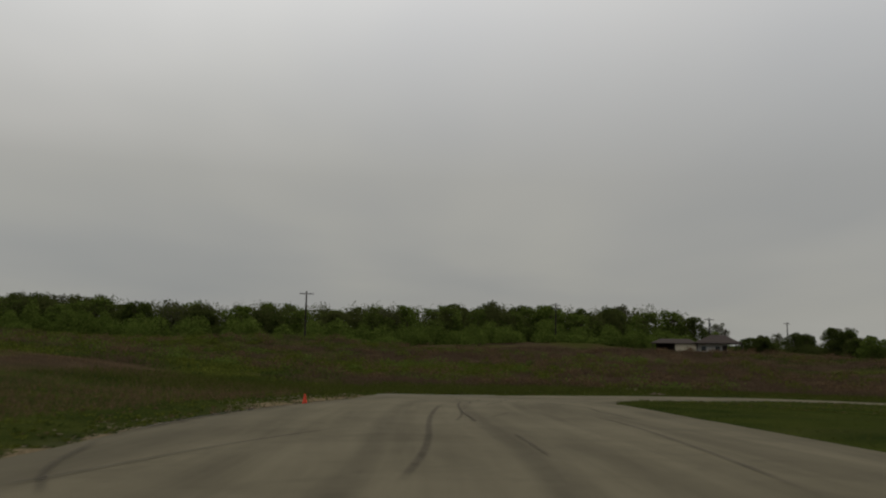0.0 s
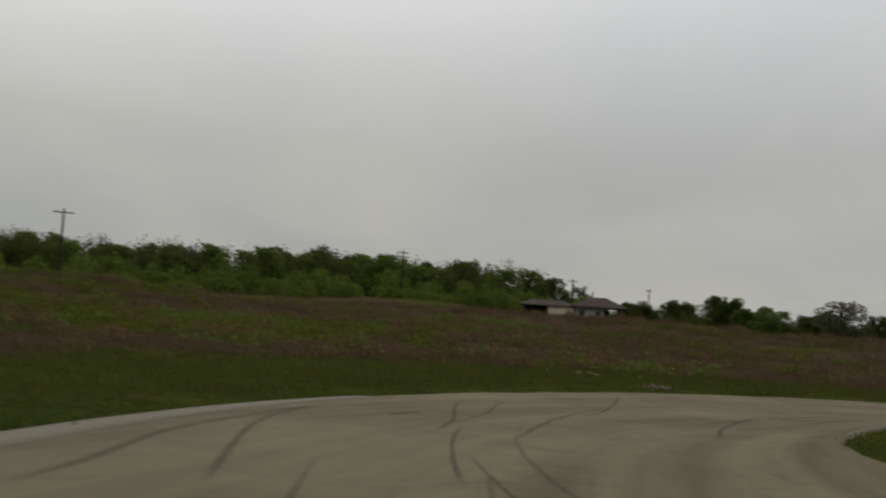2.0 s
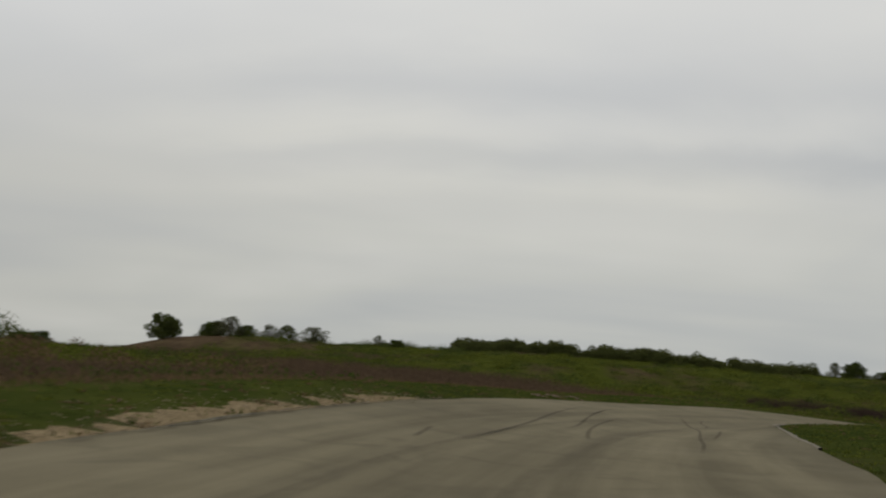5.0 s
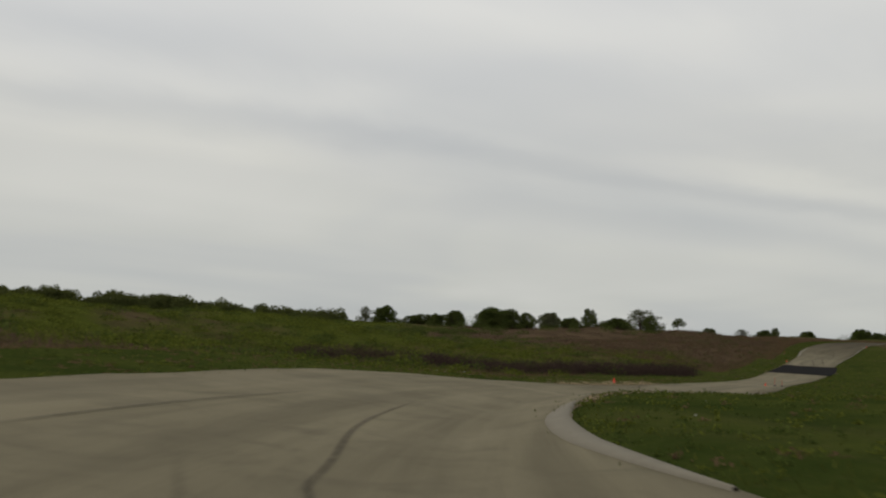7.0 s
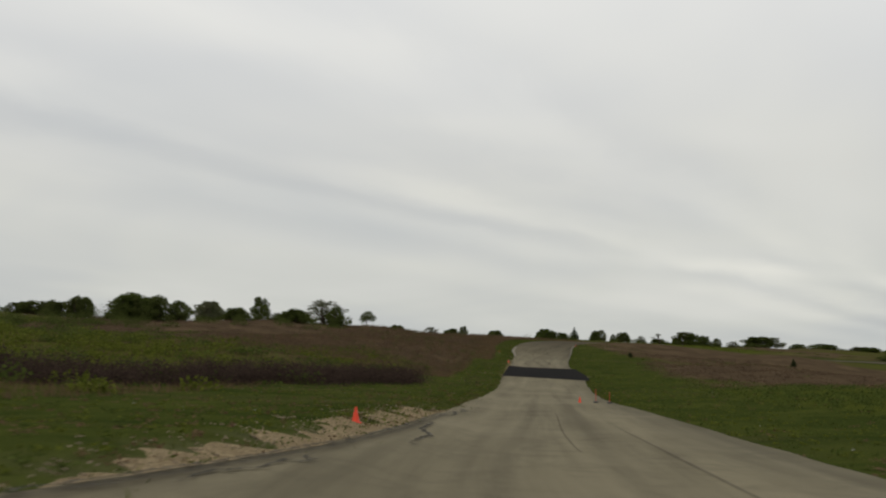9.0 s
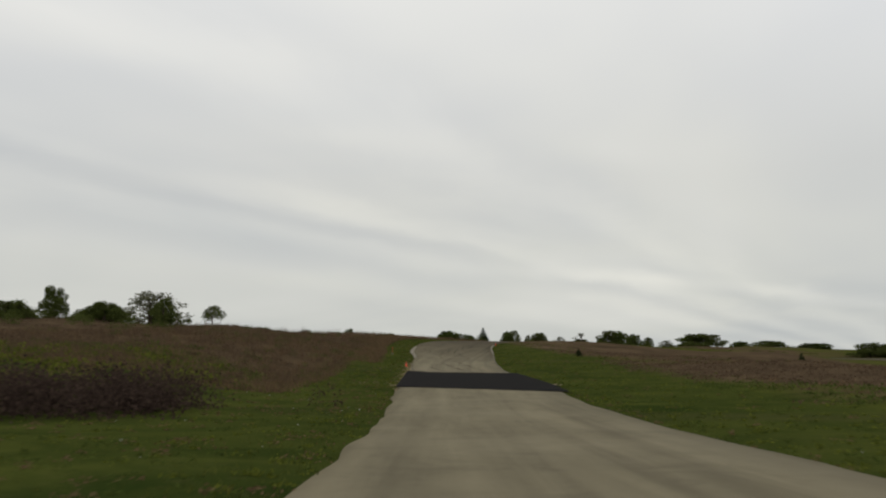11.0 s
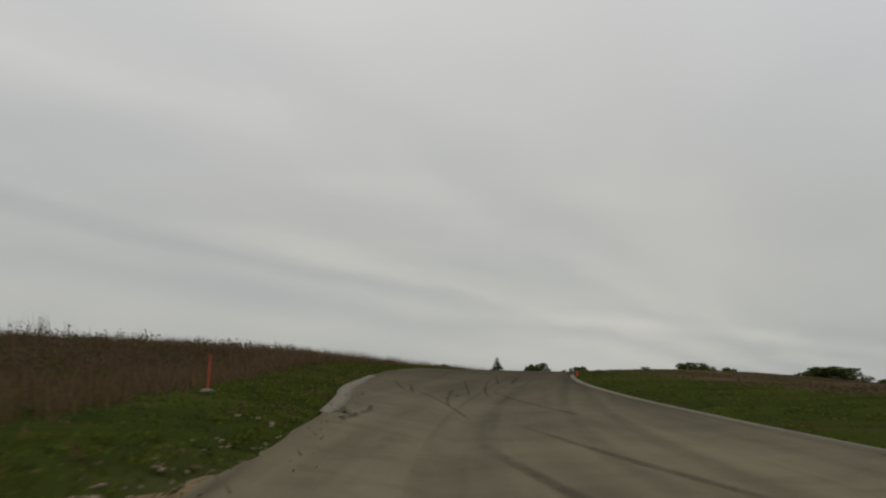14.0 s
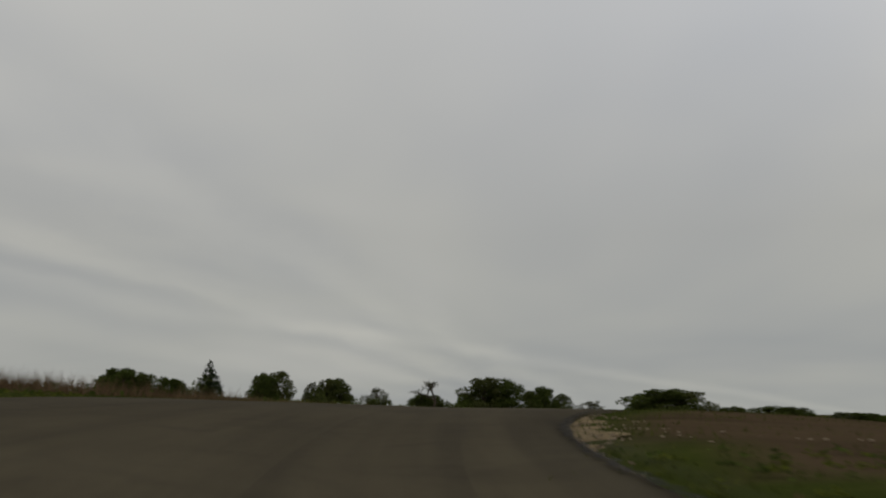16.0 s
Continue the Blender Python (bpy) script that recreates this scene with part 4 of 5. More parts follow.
LANE = [(74, 196), (84, 172), (88, 152), (94, 136), (108, 128), (111, 114), (113, 104)]
lx, ly = [], []
for (ax, ay), (bx, by) in zip(LANE, LANE[1:]):
    f = mass.uniform(0, 1, 26)
    lx.append(ax + (bx - ax) * f + mass.normal(0, 2.2, 26))
    ly.append(ay + (by - ay) * f)
lx, ly = np.concatenate(lx), np.concatenate(ly)
puffs("lane_hedge", lx, ly, terrain(lx, ly)[0], 320, mass.uniform(1.2, 2.8, len(lx)), mass.uniform(1.2, 3.6, len(lx)), 0.12, LEAF, "tangled dark green hedge between the farm trees", "hedge", 37)

# low woods along the far ridge
f = np.concatenate([mass.uniform(0.03, 0.37, 110), mass.uniform(0.41, 1.13, 170)])
x, y = 326 + mass.uniform(-7, 7, len(f)), 62 - 108 * f + mass.uniform(-2, 2, len(f))
lumps = 0.78 + 0.3 * np.sin(f * 71) * np.sin(f * 29 + 1) + mass.uniform(-0.14, 0.14, len(f))
puffs("ridge_wood", x, y, terrain(x, y)[0], 420, mass.uniform(1.8, 3.4, len(f)), np.where(f < 0.38, 4.5, 3.8 + 2.4 * (f - 0.4)) * lumps, 0.3, LEAF, "low dark woods along the far ridge", "wood", 35, 0.75)
for kinds in PROTOTYPES.values():
    for source in kinds:
        for ob in (*source.children_recursive, source):
            bpy.data.objects.remove(ob)


# ---- utility poles ----
def utility_pole(x, y, top, arm=2.2, turn=0.3, arms=1, can=False):
    z = ground_z(x, y)
    root = new("utility_pole")
    root.location, root.rotation_euler = (x, y, z), (0, 0, turn)
    tall = top - z
    bm = bmesh.new()
    tube(bm, [(0, 0, -0.5), (0, 0, tall * 0.5), (0, 0, tall)], [0.17, 0.15, 0.12], 9)
    part("pole", bm, POLE_WOOD, root)
    for k in range(arms):
        bm = bmesh.new()
        box(bm, 0, 0.14, tall - 0.45 - 0.7 * k, arm, 0.11, 0.13, bevel=0.01)
        beam = part("crossarm", bm, POLE_WOOD, root)
        for u in (-0.46, -0.28, 0.28, 0.46):
            bm = bmesh.new()
            tube(bm, [(u * arm, 0.14, tall - 0.4 - 0.7 * k), (u * arm, 0.14, tall - 0.3 - 0.7 * k), (u * arm, 0.14, tall - 0.2 - 0.7 * k)], [0.03, 0.06, 0.03], 7)
            part("insulator", bm, METAL, beam)
    if can:
        bm = bmesh.new()
        tube(bm, [(0.3, 0, tall - 2.1), (0.3, 0, tall - 2.0), (0.3, 0, tall - 1.25), (0.3, 0, tall - 1.15)], [0.1, 0.2, 0.2, 0.1], 12)
        part("transformer", bm, METAL, root, "grey metal transformer can")
    return tagged(root, "weathered wooden utility pole with a crossarm", "pole", "utility poles")


utility_pole(-23.6, 151.5, 11.9, 2.4, 0.1)
utility_pole(24.2, 184.5, 12.9, 2.2, 0.35, 2)
utility_pole(65.1, 211.9, 11.9, 2.6, 0.2, 1, True)
utility_pole(92.6, 233.4, 12.3, 2.2, 0.5)
for x, y, top in ((66.2, 203, 9.0), (63.0, 200, 8.8)):
    z = ground_z(x, y)
    bm = bmesh.new()
    tube(bm, [(0, 0, -0.4), (0, 0, top - z - 0.2), (0, 0, top - z)], [0.14, 0.11, 0.09], 8)
    post = part("wooden_post", bm, POLE_WOOD)
    post.location = (x, y, z)
    tagged(post, "bare weathered wooden service post behind the house", "post", "service posts")


# ---- the farmhouse ----
def hip_roof(x0, x1, y0, y1, eave, ridge, inset, thick=0.16):
    """A hipped roof with a fascia."""
    bm = bmesh.new()
    ym = (y0 + y1) / 2
    low = [bm.verts.new(p) for p in ((x0, y0, eave - thick), (x1, y0, eave - thick), (x1, y1, eave - thick), (x0, y1, eave - thick))]
    rim = [bm.verts.new(p) for p in ((x0, y0, eave), (x1, y0, eave), (x1, y1, eave), (x0, y1, eave))]
    a, b = bm.verts.new((x0 + inset, ym, ridge)), bm.verts.new((x1 - inset, ym, ridge))
    for k in range(4):
        bm.faces.new((low[k], low[(k + 1) % 4], rim[(k + 1) % 4], rim[k]))
    bm.faces.new(low[::-1])
    bm.faces.new((rim[0], rim[1], b, a))
    bm.faces.new((rim[1], rim[2], b))
    bm.faces.new((rim[2], rim[3], a, b))
    bm.faces.new((rim[3], rim[0], a))
    return bm


house = new("house")
house.location, house.rotation_euler = (48.6, 166.0, ground_z(49, 164) - 0.25), (0, 0, radians(-18))
house.scale = (0.9, 0.9, 0.9)
tagged(house, "low cream and white farmhouse with brown shingle roofs", "house")
bm = bmesh.new()
box(bm, -2.3, 2.2, 1.25, 4.2, 5.0, 2.5)
part("wing_wall", bm, PLASTER, house, "cream painted wing wall")
bm = bmesh.new()
box(bm, 3.0, 3.4, 1.3, 6.2, 5.6, 2.6)
part("main_wall", bm, WHITE, house, "white painted main wall")
part("wing_roof", hip_roof(-9.4, 0.2, -0.8, 5.4, 2.5, 3.45, 1.8), ROOF, house)
part("main_roof", hip_roof(-0.6, 9.0, -1.0, 7.2, 2.65, 4.4, 3.4), ROOF, house)
bm = bmesh.new()
box(bm, -8.6, 4.6, 1.2, 0.25, 0.25, 2.4)
box(bm, -6.6, 5.0, 1.2, 4.0, 0.15, 2.4)
part("carport_back", bm, POLE_WOOD, house, "dark timber back of the open carport")
for x, y in ((-9.0, -0.4), (-4.7, -0.5), (0.1, -0.7), (6.6, -0.7), (7.8, -0.7), (9.0, -0.7)):
    bm = bmesh.new()
    box(bm, x, y, 1.25, 0.16, 0.16, 2.5, bevel=0.015)
    part("porch_post", bm, POLE_WOOD, house)
for x in (1.4, 4.2):
    bm = bmesh.new()
    box(bm, x, 0.58, 1.5, 1.1, 0.1, 1.1)
    frame_ob = part("window_frame", bm, WHITE, house)
    bm = bmesh.new()
    box(bm, x, 0.54, 1.5, 0.96, 0.06, 0.96)
    part("pane", bm, PANE, frame_ob)
bm = bmesh.new()
box(bm, 5.6, 0.57, 1.05, 0.95, 0.08, 2.1)
door_leaf = part("front_door", bm, POLE_WOOD, house, "dark front door under the porch")
bm = bmesh.new()
box(bm, 5.25, 0.5, 1.05, 0.06, 0.06, 0.12)
part("door_knob", bm, METAL, door_leaf)

shed = new("shed")
shed.location, shed.rotation_euler = (116, 147, ground_z(116, 147) - 0.1), (0, 0, radians(-35))
tagged(shed, "small white shed half hidden by trees", "shed")
bm = bmesh.new()
box(bm, 0, 0, 1.1, 4.2, 3.0, 2.2)
part("wall", bm, WHITE, shed)
part("roof", hip_roof(-2.4, 2.4, -1.8, 1.8, 2.2, 2.9, 0.6), METAL, shed, "grey sheet metal roof")
bm = bmesh.new()
box(bm, 0.4, -1.52, 0.95, 0.9, 0.06, 1.9)
part("door", bm, POLE_WOOD, shed)


# ---- kerbs, patch and marks on the road ----
def kerb(s0, s1, side, width, lift, label, inside=False):
    s = np.arange(s0, s1, 0.03)
    edge = np.interp(s, stations, REACH_R if side > 0 else REACH_L)
    width = np.interp(s, np.linspace(s0, s1, len(width)), width) if isinstance(width, tuple) else width
    a = (edge - width if inside else edge - 0.02) * side
    b = (edge + 0.04 if inside else edge + width) * side
    end = np.clip(np.minimum(s - s0, s1 - s) / 0.05, 0, 1)
    ob = ribbon("kerb", s, [a, a + 0.02 * side, b - 0.04 * side, b], [-0.12, lift * end, (lift + 0.02) * end, -0.14], CONCRETE, lane=False)
    return tagged(ob, label, "kerb", kind="structure")


kerb(2.1, 3.25, -1, (0.2, 0.55, 0.5, 0.3), 0.014, "pale concrete strip along the outer edge of the bend", True)
kerb(3.44, 4.75, 1, (0.10, 0.30, 0.30, 0.26, 0.2), 0.02, "pale worn concrete strip round the inside of the bend", True)
kerb(14.68, 15.7, -1, (0.28, 0.42, 0.4, 0.2), 0.012, "pale concrete strip along the rising edge", True)
kerb(14.0, 16.2, 1, (0.05, 0.06, 0.08, 0.2, 0.26), 0.04, "narrow pale concrete kerb that widens to the crest")

for s0, s1, width in ((6.42, 6.53, 0.10), (6.53, 6.665, 0.13), (6.665, 6.77, 0.09), (6.77, 6.96, 0.13), (6.96, 7.09, 0.11), (7.11, 7.17, 0.14), (7.2, 7.27, 0.12)):
    s = np.linspace(s0, s1, 5)
    edge = np.interp(s, stations, REACH_R) + 0.03
    wob = np.array([0.0, 0.02, -0.02, 0.03, 0.0])
    piece = ribbon("kerb_piece", s, [edge, edge + 0.02, edge + width + wob, edge + width + 0.05], [-0.12, 0.015, 0.02, -0.14], CONCRETE, lane=False)
    piece.parent = road
    tagged(piece, "broken length of pale concrete kerb")

s = np.linspace(7.32, 7.92, 18)
edge = np.interp(s, stations, REACH_R)
bulge = 0.42 * np.sin(np.linspace(0.05, math.pi * 0.97, 18)) ** 0.8
apron = ribbon("apron", s, [edge - bulge - 0.03, edge - bulge, edge - 0.01, edge + 0.02], [-0.05, 0.03, 0.034, -0.05], CONCRETE, lane=False)
apron.parent = road
tagged(apron, "pale concrete apron laid inside the apex")

u = np.linspace(0, 1, 24)
cols = []
for k in np.linspace(0, 1, 14):
    lat0 = -1.9 + (6.0 + 1.9) * k
    near_s, far_s = 13.05 - 0.034 * (lat0 + 1.7), 13.905 - 0.03 * max(lat0 + 1.0, 0)
    s = near_s + (far_s - near_s) * u + 0.006 * np.sin(k * 37 + u * 3)
    lat = -(np.interp(s, stations, REACH_L) + 0.12) + (np.interp(s, stations, REACH_L) + np.interp(s, stations, REACH_R) + 0.5) * k
    cols.append(np.stack(road_point(s, lat, 0.034), -1))
cols = np.stack(cols, 1)
k = np.arange(cols.shape[0] * cols.shape[1]).reshape(cols.shape[:2])
faces = np.stack([k[:-1, :-1], k[:-1, 1:], k[1:, 1:], k[1:, :-1]], -1).reshape(-1, 4)
patch = mesh_from("asphalt_patch", cols.reshape(-1, 3), faces.tolist(), FRESH, None, True)
tagged(patch, "dark fresh asphalt patch across the track", "patch", kind="structure")


def mark_material(name, colour):
    def build(tree, bsdf):
        where = object_coord(tree)
        fade = tree.nodes.new("ShaderNodeAttribute")
        fade.attribute_name = "fade"
        grain = noise_node(tree, 3.0, 5, 0.7, where)
        mul = tree.nodes.new("ShaderNodeMath")
        mul.operation = "MULTIPLY"
        tree.links.new(fade.outputs["Fac"], mul.inputs[0])
        tree.links.new(ramp_link(tree, grain.outputs["Fac"], [(0.3, 0.35), (0.65, 1.0)]), mul.inputs[1])
        tree.links.new(mul.outputs[0], bsdf.inputs["Alpha"])
        bsdf.inputs["Base Color"].default_value = (*colour, 1)
        bsdf.inputs["Roughness"].default_value = 0.85
    return material(name, build)


MARK = mark_material("tyre_mark", (0.028, 0.021, 0.013))
TAR_SHADE = mark_material("tar_crack_edge_shade", (0.012, 0.011, 0.010))
mark_points, mark_faces, mark_fade = [], [], []
tar_shade_points, tar_shade_faces, tar_shade_fade = [], [], []


def stripe(points, width, store, depth, wobble=0.0, lift=0.03):
    pts = np.array(points, float)
    grid = np.linspace(0, len(pts) - 1, max(6, 9 * len(pts)))
    kk = np.clip(grid.astype(int), 0, len(pts) - 2)
    f = (grid - kk)[:, None]
    a, b, c, d = (pts[np.clip(kk + j, 0, len(pts) - 1)] for j in (-1, 0, 1, 2))
    line = b + 0.5 * f * (c - a + f * (2 * a - 5 * b + 4 * c - d + f * (3 * (b - c) + d - a)))
    x, y, z = road_point(line[:, 0], line[:, 1], lift)
    if wobble:
        r = np.random.default_rng(int(abs(points[0][1] * 1000)) + 3)
        x, y = x + r.normal(0, wobble, len(x)), y + r.normal(0, wobble, len(y))
    tx, ty = np.gradient(x), np.gradient(y)
    n = np.hypot(tx, ty) + 1e-9
    px, py = -ty / n, tx / n
    end = np.clip(np.minimum(np.arange(len(x)), np.arange(len(x))[::-1]) / (len(x) * 0.18), 0, 1)
    verts, faces, fade = store
    start = len(verts)
    for i in range(len(x)):
        for off, amount in ((-0.75, 0), (-0.25, 1), (0.25, 1), (0.75, 0)):
            verts.append((x[i] + px[i] * off * width, y[i] + py[i] * off * width, z[i]))
            fade.append(amount * depth * end[i])
    for i in range(len(x) - 1):
        for j in range(3):
            p = start + i * 4 + j
            faces.append((p, p + 1, p + 5, p + 4))


def skid(points, width):
    stripe(points, width * 0.36, (mark_points, mark_faces, mark_fade), 0.42)


def crack(points, width):
    stripe(points, width, (tar_shade_points, tar_shade_faces, tar_shade_fade), 0.95, 0.05, 0.032)


skid([(0.38, -4.1), (0.44, -3.8), (0.60, -3.0), (0.80, -1.5)], 0.22)
skid([(0.36, -3.5), (0.46, -4.3), (0.62, -4.9)], 0.25)
skid([(0.42, -0.5), (0.72, -0.1), (1.44, 0.4)], 0.3)
skid([(0.74, 1.4), (0.64, 1.4), (0.56, 1.4)], 0.2)
skid([(1.10, 4.1), (0.88, 4.2), (0.62, 3.9), (0.42, 3.6)], 0.2)
skid([(0.90, 0.6), (1.12, 0.9), (1.66, 0.8)], 0.2)
skid([(1.14, 0.9), (1.00, 1.0), (0.90, 1.0)], 0.2)
skid([(3.20, -2.6), (1.66, 4.1), (1.20, 4.8), (1.00, 4.9)], 0.22)
skid([(1.00, 1.5), (1.12, 2.1)], 0.15)
skid([(2.60, -2.7), (1.78, 0.8), (1.46, 1.1)], 0.2)
skid([(1.70, 1.0), (1.92, 1.1), (2.66, -0.8)], 0.18)
skid([(2.14, 1.4), (1.80, 2.2), (1.52, 1.9), (1.42, 1.7)], 0.18)
skid([(2.48, -1.3), (2.20, 0.0), (2.02, 0.6)], 0.16)
skid([(2.72, -1.3), (2.42, 0.2), (2.12, 1.0)], 0.16)
skid([(2.38, 1.4), (2.18, 1.8), (2.04, 1.9)], 0.18)
skid([(2.60, 2.3), (2.42, 3.4), (2.16, 3.9)], 0.22)
skid([(2.36, -3.9), (2.46, -4.2), (2.64, -5.1), (2.88, -5.9), (3.10, -6.6)], 0.3)
skid([(2.42, -2.7), (2.58, -3.7), (2.82, -5.3), (3.02, -6.4)], 0.26)
skid([(2.52, -0.7), (2.76, -1.7), (2.98, -2.7)], 0.2)
skid([(2.90, -2.7), (3.08, -3.6), (3.38, -6.3)], 0.25)
skid([(3.08, -3.4), (3.22, -3.9), (3.48, -6.0)], 0.25)
skid([(2.92, -1.3), (3.14, -2.0), (3.40, -3.0), (3.58, -3.7)], 0.3)
skid([(3.18, 1.6), (3.38, 0.9), (3.64, -0.3), (3.90, -1.7)], 0.3)
skid([(3.50, -0.4), (3.66, -0.7), (3.98, -1.4), (4.20, -2.0)], 0.3)
skid([(3.38, -2.7), (3.50, -3.1), (3.68, -4.7), (3.88, -7.2)], 0.25)
skid([(3.72, 0.6), (3.88, 0.0), (4.10, -0.8), (4.28, -1.4)], 0.3)
skid([(5.88, -2.5), (6.02, -2.9)], 0.3)
skid([(5.92, -1.8), (6.18, -1.9), (6.50, -2.5), (7.08, -4.7)], 0.4)
skid([(6.22, -0.1), (6.46, -0.8), (6.90, -2.0)], 0.3)
skid([(7.36, -2.3), (6.86, 1.1), (6.38, 2.4), (6.08, 2.5)], 0.25)
skid([(6.40, -1.2), (6.58, -1.6), (7.10, -3.9)], 0.3)
skid([(6.86, 1.9), (6.66, 2.4), (6.48, 2.6)], 0.25)
skid([(6.84, -2.9), (6.92, -3.1), (7.08, -3.8), (7.18, -4.1)], 0.25)
skid([(7.34, -1.1), (7.24, -0.6), (7.16, 0.1), (7.00, 0.8)], 0.2)
skid([(7.30, -1.0), (7.40, -1.1), (7.58, -1.5), (7.86, -1.8)], 0.25)
skid([(7.36, -4.0), (7.46, -4.0), (7.62, -3.9), (7.80, -3.6)], 0.3)
skid([(8.42, -0.6), (8.58, -0.4), (8.86, 0.1), (9.42, 1.5)], 0.25)
skid([(8.78, -1.9), (8.86, -1.8)], 0.3)
skid([(8.86, 2.2), (9.04, 2.9), (9.62, 4.1), (10.44, 3.7)], 0.18)
skid([(10.68, 2.2), (10.20, 2.2), (9.92, 2.3), (9.82, 2.4)], 0.14)
skid([(13.86, -1.3), (13.98, -1.5), (14.14, -1.7), (14.42, -1.9)], 0.3)
skid([(14.62, 0.4), (14.22, 1.7), (14.00, 2.3), (13.84, 2.6)], 0.5)
skid([(14.80, 1.1), (14.32, 2.9), (14.04, 3.6), (13.88, 4.1)], 0.4)
skid([(14.30, -0.3), (14.06, 0.4), (13.90, 1.2)], 0.4)
skid([(15.06, -0.8), (15.22, -1.2), (15.52, -1.8)], 0.3)
skid([(15.36, -2.8), (15.20, -1.6), (15.02, -0.6), (14.86, 0.1)], 0.25)
skid([(15.54, -4.2), (15.30, -2.9)], 0.2)
skid([(15.60, -0.4), (15.16, 1.5), (14.90, 2.6)], 0.3)
skid([(15.26, -2.5), (15.34, -2.8), (15.50, -3.4)], 0.3)
skid([(15.34, -0.8), (15.52, -1.2), (15.84, -2.1)], 0.25)
skid([(15.38, -0.1), (15.48, -0.4), (15.68, -0.8), (16.04, -1.3)], 0.3)
skid([(15.88, -3.7), (15.98, -3.6), (16.20, -4.1)], 0.3)
skid([(15.84, -0.5), (15.96, -0.8), (16.22, -1.5)], 0.3)
skid([(15.88, 0.1), (16.06, -0.2), (16.32, -0.4)], 0.5)
crack([(10.08, -1.15), (10.04, -1.13), (9.95, -1.03), (9.90, -0.75), (9.85, -0.82), (9.75, -0.79)], 0.09)
crack([(14.77, -2.5), (14.72, -2.2), (14.70, -2.28), (14.70, -1.96), (14.66, -1.98), (14.62, -1.85)], 0.09)
crack([(14.72, -1.95), (14.75, -1.91), (14.80, -2.0), (14.85, -2.18)], 0.06)
crack([(15.00, -4.1), (14.96, -3.6)], 0.07)
crack([(3.02, -4.6), (3.06, -4.6), (3.10, -4.6)], 0.06)
crack([(8.50, -5.1), (8.56, -4.9), (8.60, -4.8), (8.68, -5.2)], 0.05)
crack([(14.9, -2.9), (14.97, -3.3), (15.02, -3.1), (15.1, -3.5), (15.16, -3.2)], 0.05)
crack([(15.2, -1.2), (15.26, -1.5), (15.3, -1.1), (15.36, -1.3)], 0.05)
crack([(10.5, -1.2), (10.42, -0.95), (10.36, -1.15), (10.3, -1.0), (10.22, -1.3)], 0.09)
crack([(9.58, -1.75), (9.54, -1.6), (9.52, -1.85), (9.48, -1.85), (9.44, -2.2), (9.38, -2.3)], 0.06)
# crumbled dark edges where asphalt meets gravel, with the drop's shadow line painted in
for side, s0, s1 in ((-1, -2.5, 0.6), (-1, 0.55, 1.9), (-1, 5.5, 6.7), (-1, 9.15, 10.4), (1, 16.15, 17.2), (-1, 12.9, 13.9)):
    reach = REACH_R if side > 0 else REACH_L
    spots = np.arange(s0, s1, 0.06)
    stripe([(s, side * (float(np.interp(s, stations, reach)) - 0.07)) for s in spots], 0.12, (tar_shade_points, tar_shade_faces, tar_shade_fade), 0.75, 0.05, 0.03)
# darker lip of asphalt along the gravel shoulder
stripe([(s, -(float(np.interp(s, stations, REACH_L)) - 0.22)) for s in np.arange(9.1, 10.5, 0.06)], 0.26, (mark_points, mark_faces, mark_fade), 0.45, 0.0, 0.028)
# long faint wear along the racing line
for lat, s0, s1 in ((-0.9, -2.5, 2.2), (0.8, -2.5, 2.4), (-1.6, 4.2, 7.4), (0.1, 4.0, 7.8), (1.2, 8.5, 12.4), (2.6, 8.8, 12.5), (0.9, 13.9, 17.5), (2.4, 13.8, 17.6), (3.1, 13.7, 16.2), (-0.4, 14.2, 17.5)):
    stripe([(s, lat + 0.35 * math.sin(s * 1.1 + lat)) for s in np.arange(s0, s1, 0.45)], 0.35, (mark_points, mark_faces, mark_fade), 0.15, 0.0, 0.026)
for name, verts, faces, fade, mat, words in (("tyre_marks", mark_points, mark_faces, mark_fade, MARK, "black curving tyre marks on the asphalt"), ("cracks", tar_shade_points, tar_shade_faces, tar_shade_fade, TAR_SHADE, "dark branching cracks in the asphalt and painted shadow line at its edge")):
    ob = mesh_from(name, verts, faces, mat)
    at = ob.data.attributes.new("fade", "FLOAT", "POINT")
    at.data.foreach_set("value", np.array(fade, np.float32))
    ob.parent = road
    tagged(ob, words, kind="stuff")


# ---- cones and posts ----
def place(ob, s, lat, turn=0.0, tilt=0.0):
    x, y = (float(v) for v in road_point(s, lat)[:2])
    near, la, d = locate(np.array([x]), np.array([y]))
    inside = (la[0] > -REACH_L[near[0]]) and (la[0] < REACH_R[near[0]])
    z = float(road_point(s, lat)[2]) + 0.02 if inside else ground_z(x, y) + 0.01
    ob.matrix_world = pose(x, y, z, tilt, 0, turn)
    return ob


def traffic_cone(tall, label, group="traffic cones", slim=1.0):
    root = new("traffic_cone")
    bm = bmesh.new()
    box(bm, 0, 0, tall * 0.03, tall * 0.72 * slim, tall * 0.72 * slim, tall * 0.06, bevel=tall * 0.02)
    part("base", bm, ORANGE, root)
    bm = bmesh.new()
    tube(bm, [(0, 0, tall * 0.05), (0, 0, tall * 0.1), (0, 0, tall * 0.5), (0, 0, tall * 0.96), (0, 0, tall)], [tall * w * slim for w in (0.29, 0.25, 0.16, 0.065, 0.05)], 18)
    part("body", bm, ORANGE, root)
    bm = bmesh.new()
    tube(bm, [(0, 0, tall * 0.995), (0, 0, tall * 1.004)], [tall * 0.035 * slim] * 2, 12)
    part("top_hole", bm, BLACK, root)
    return tagged(root, label, "cone", group)


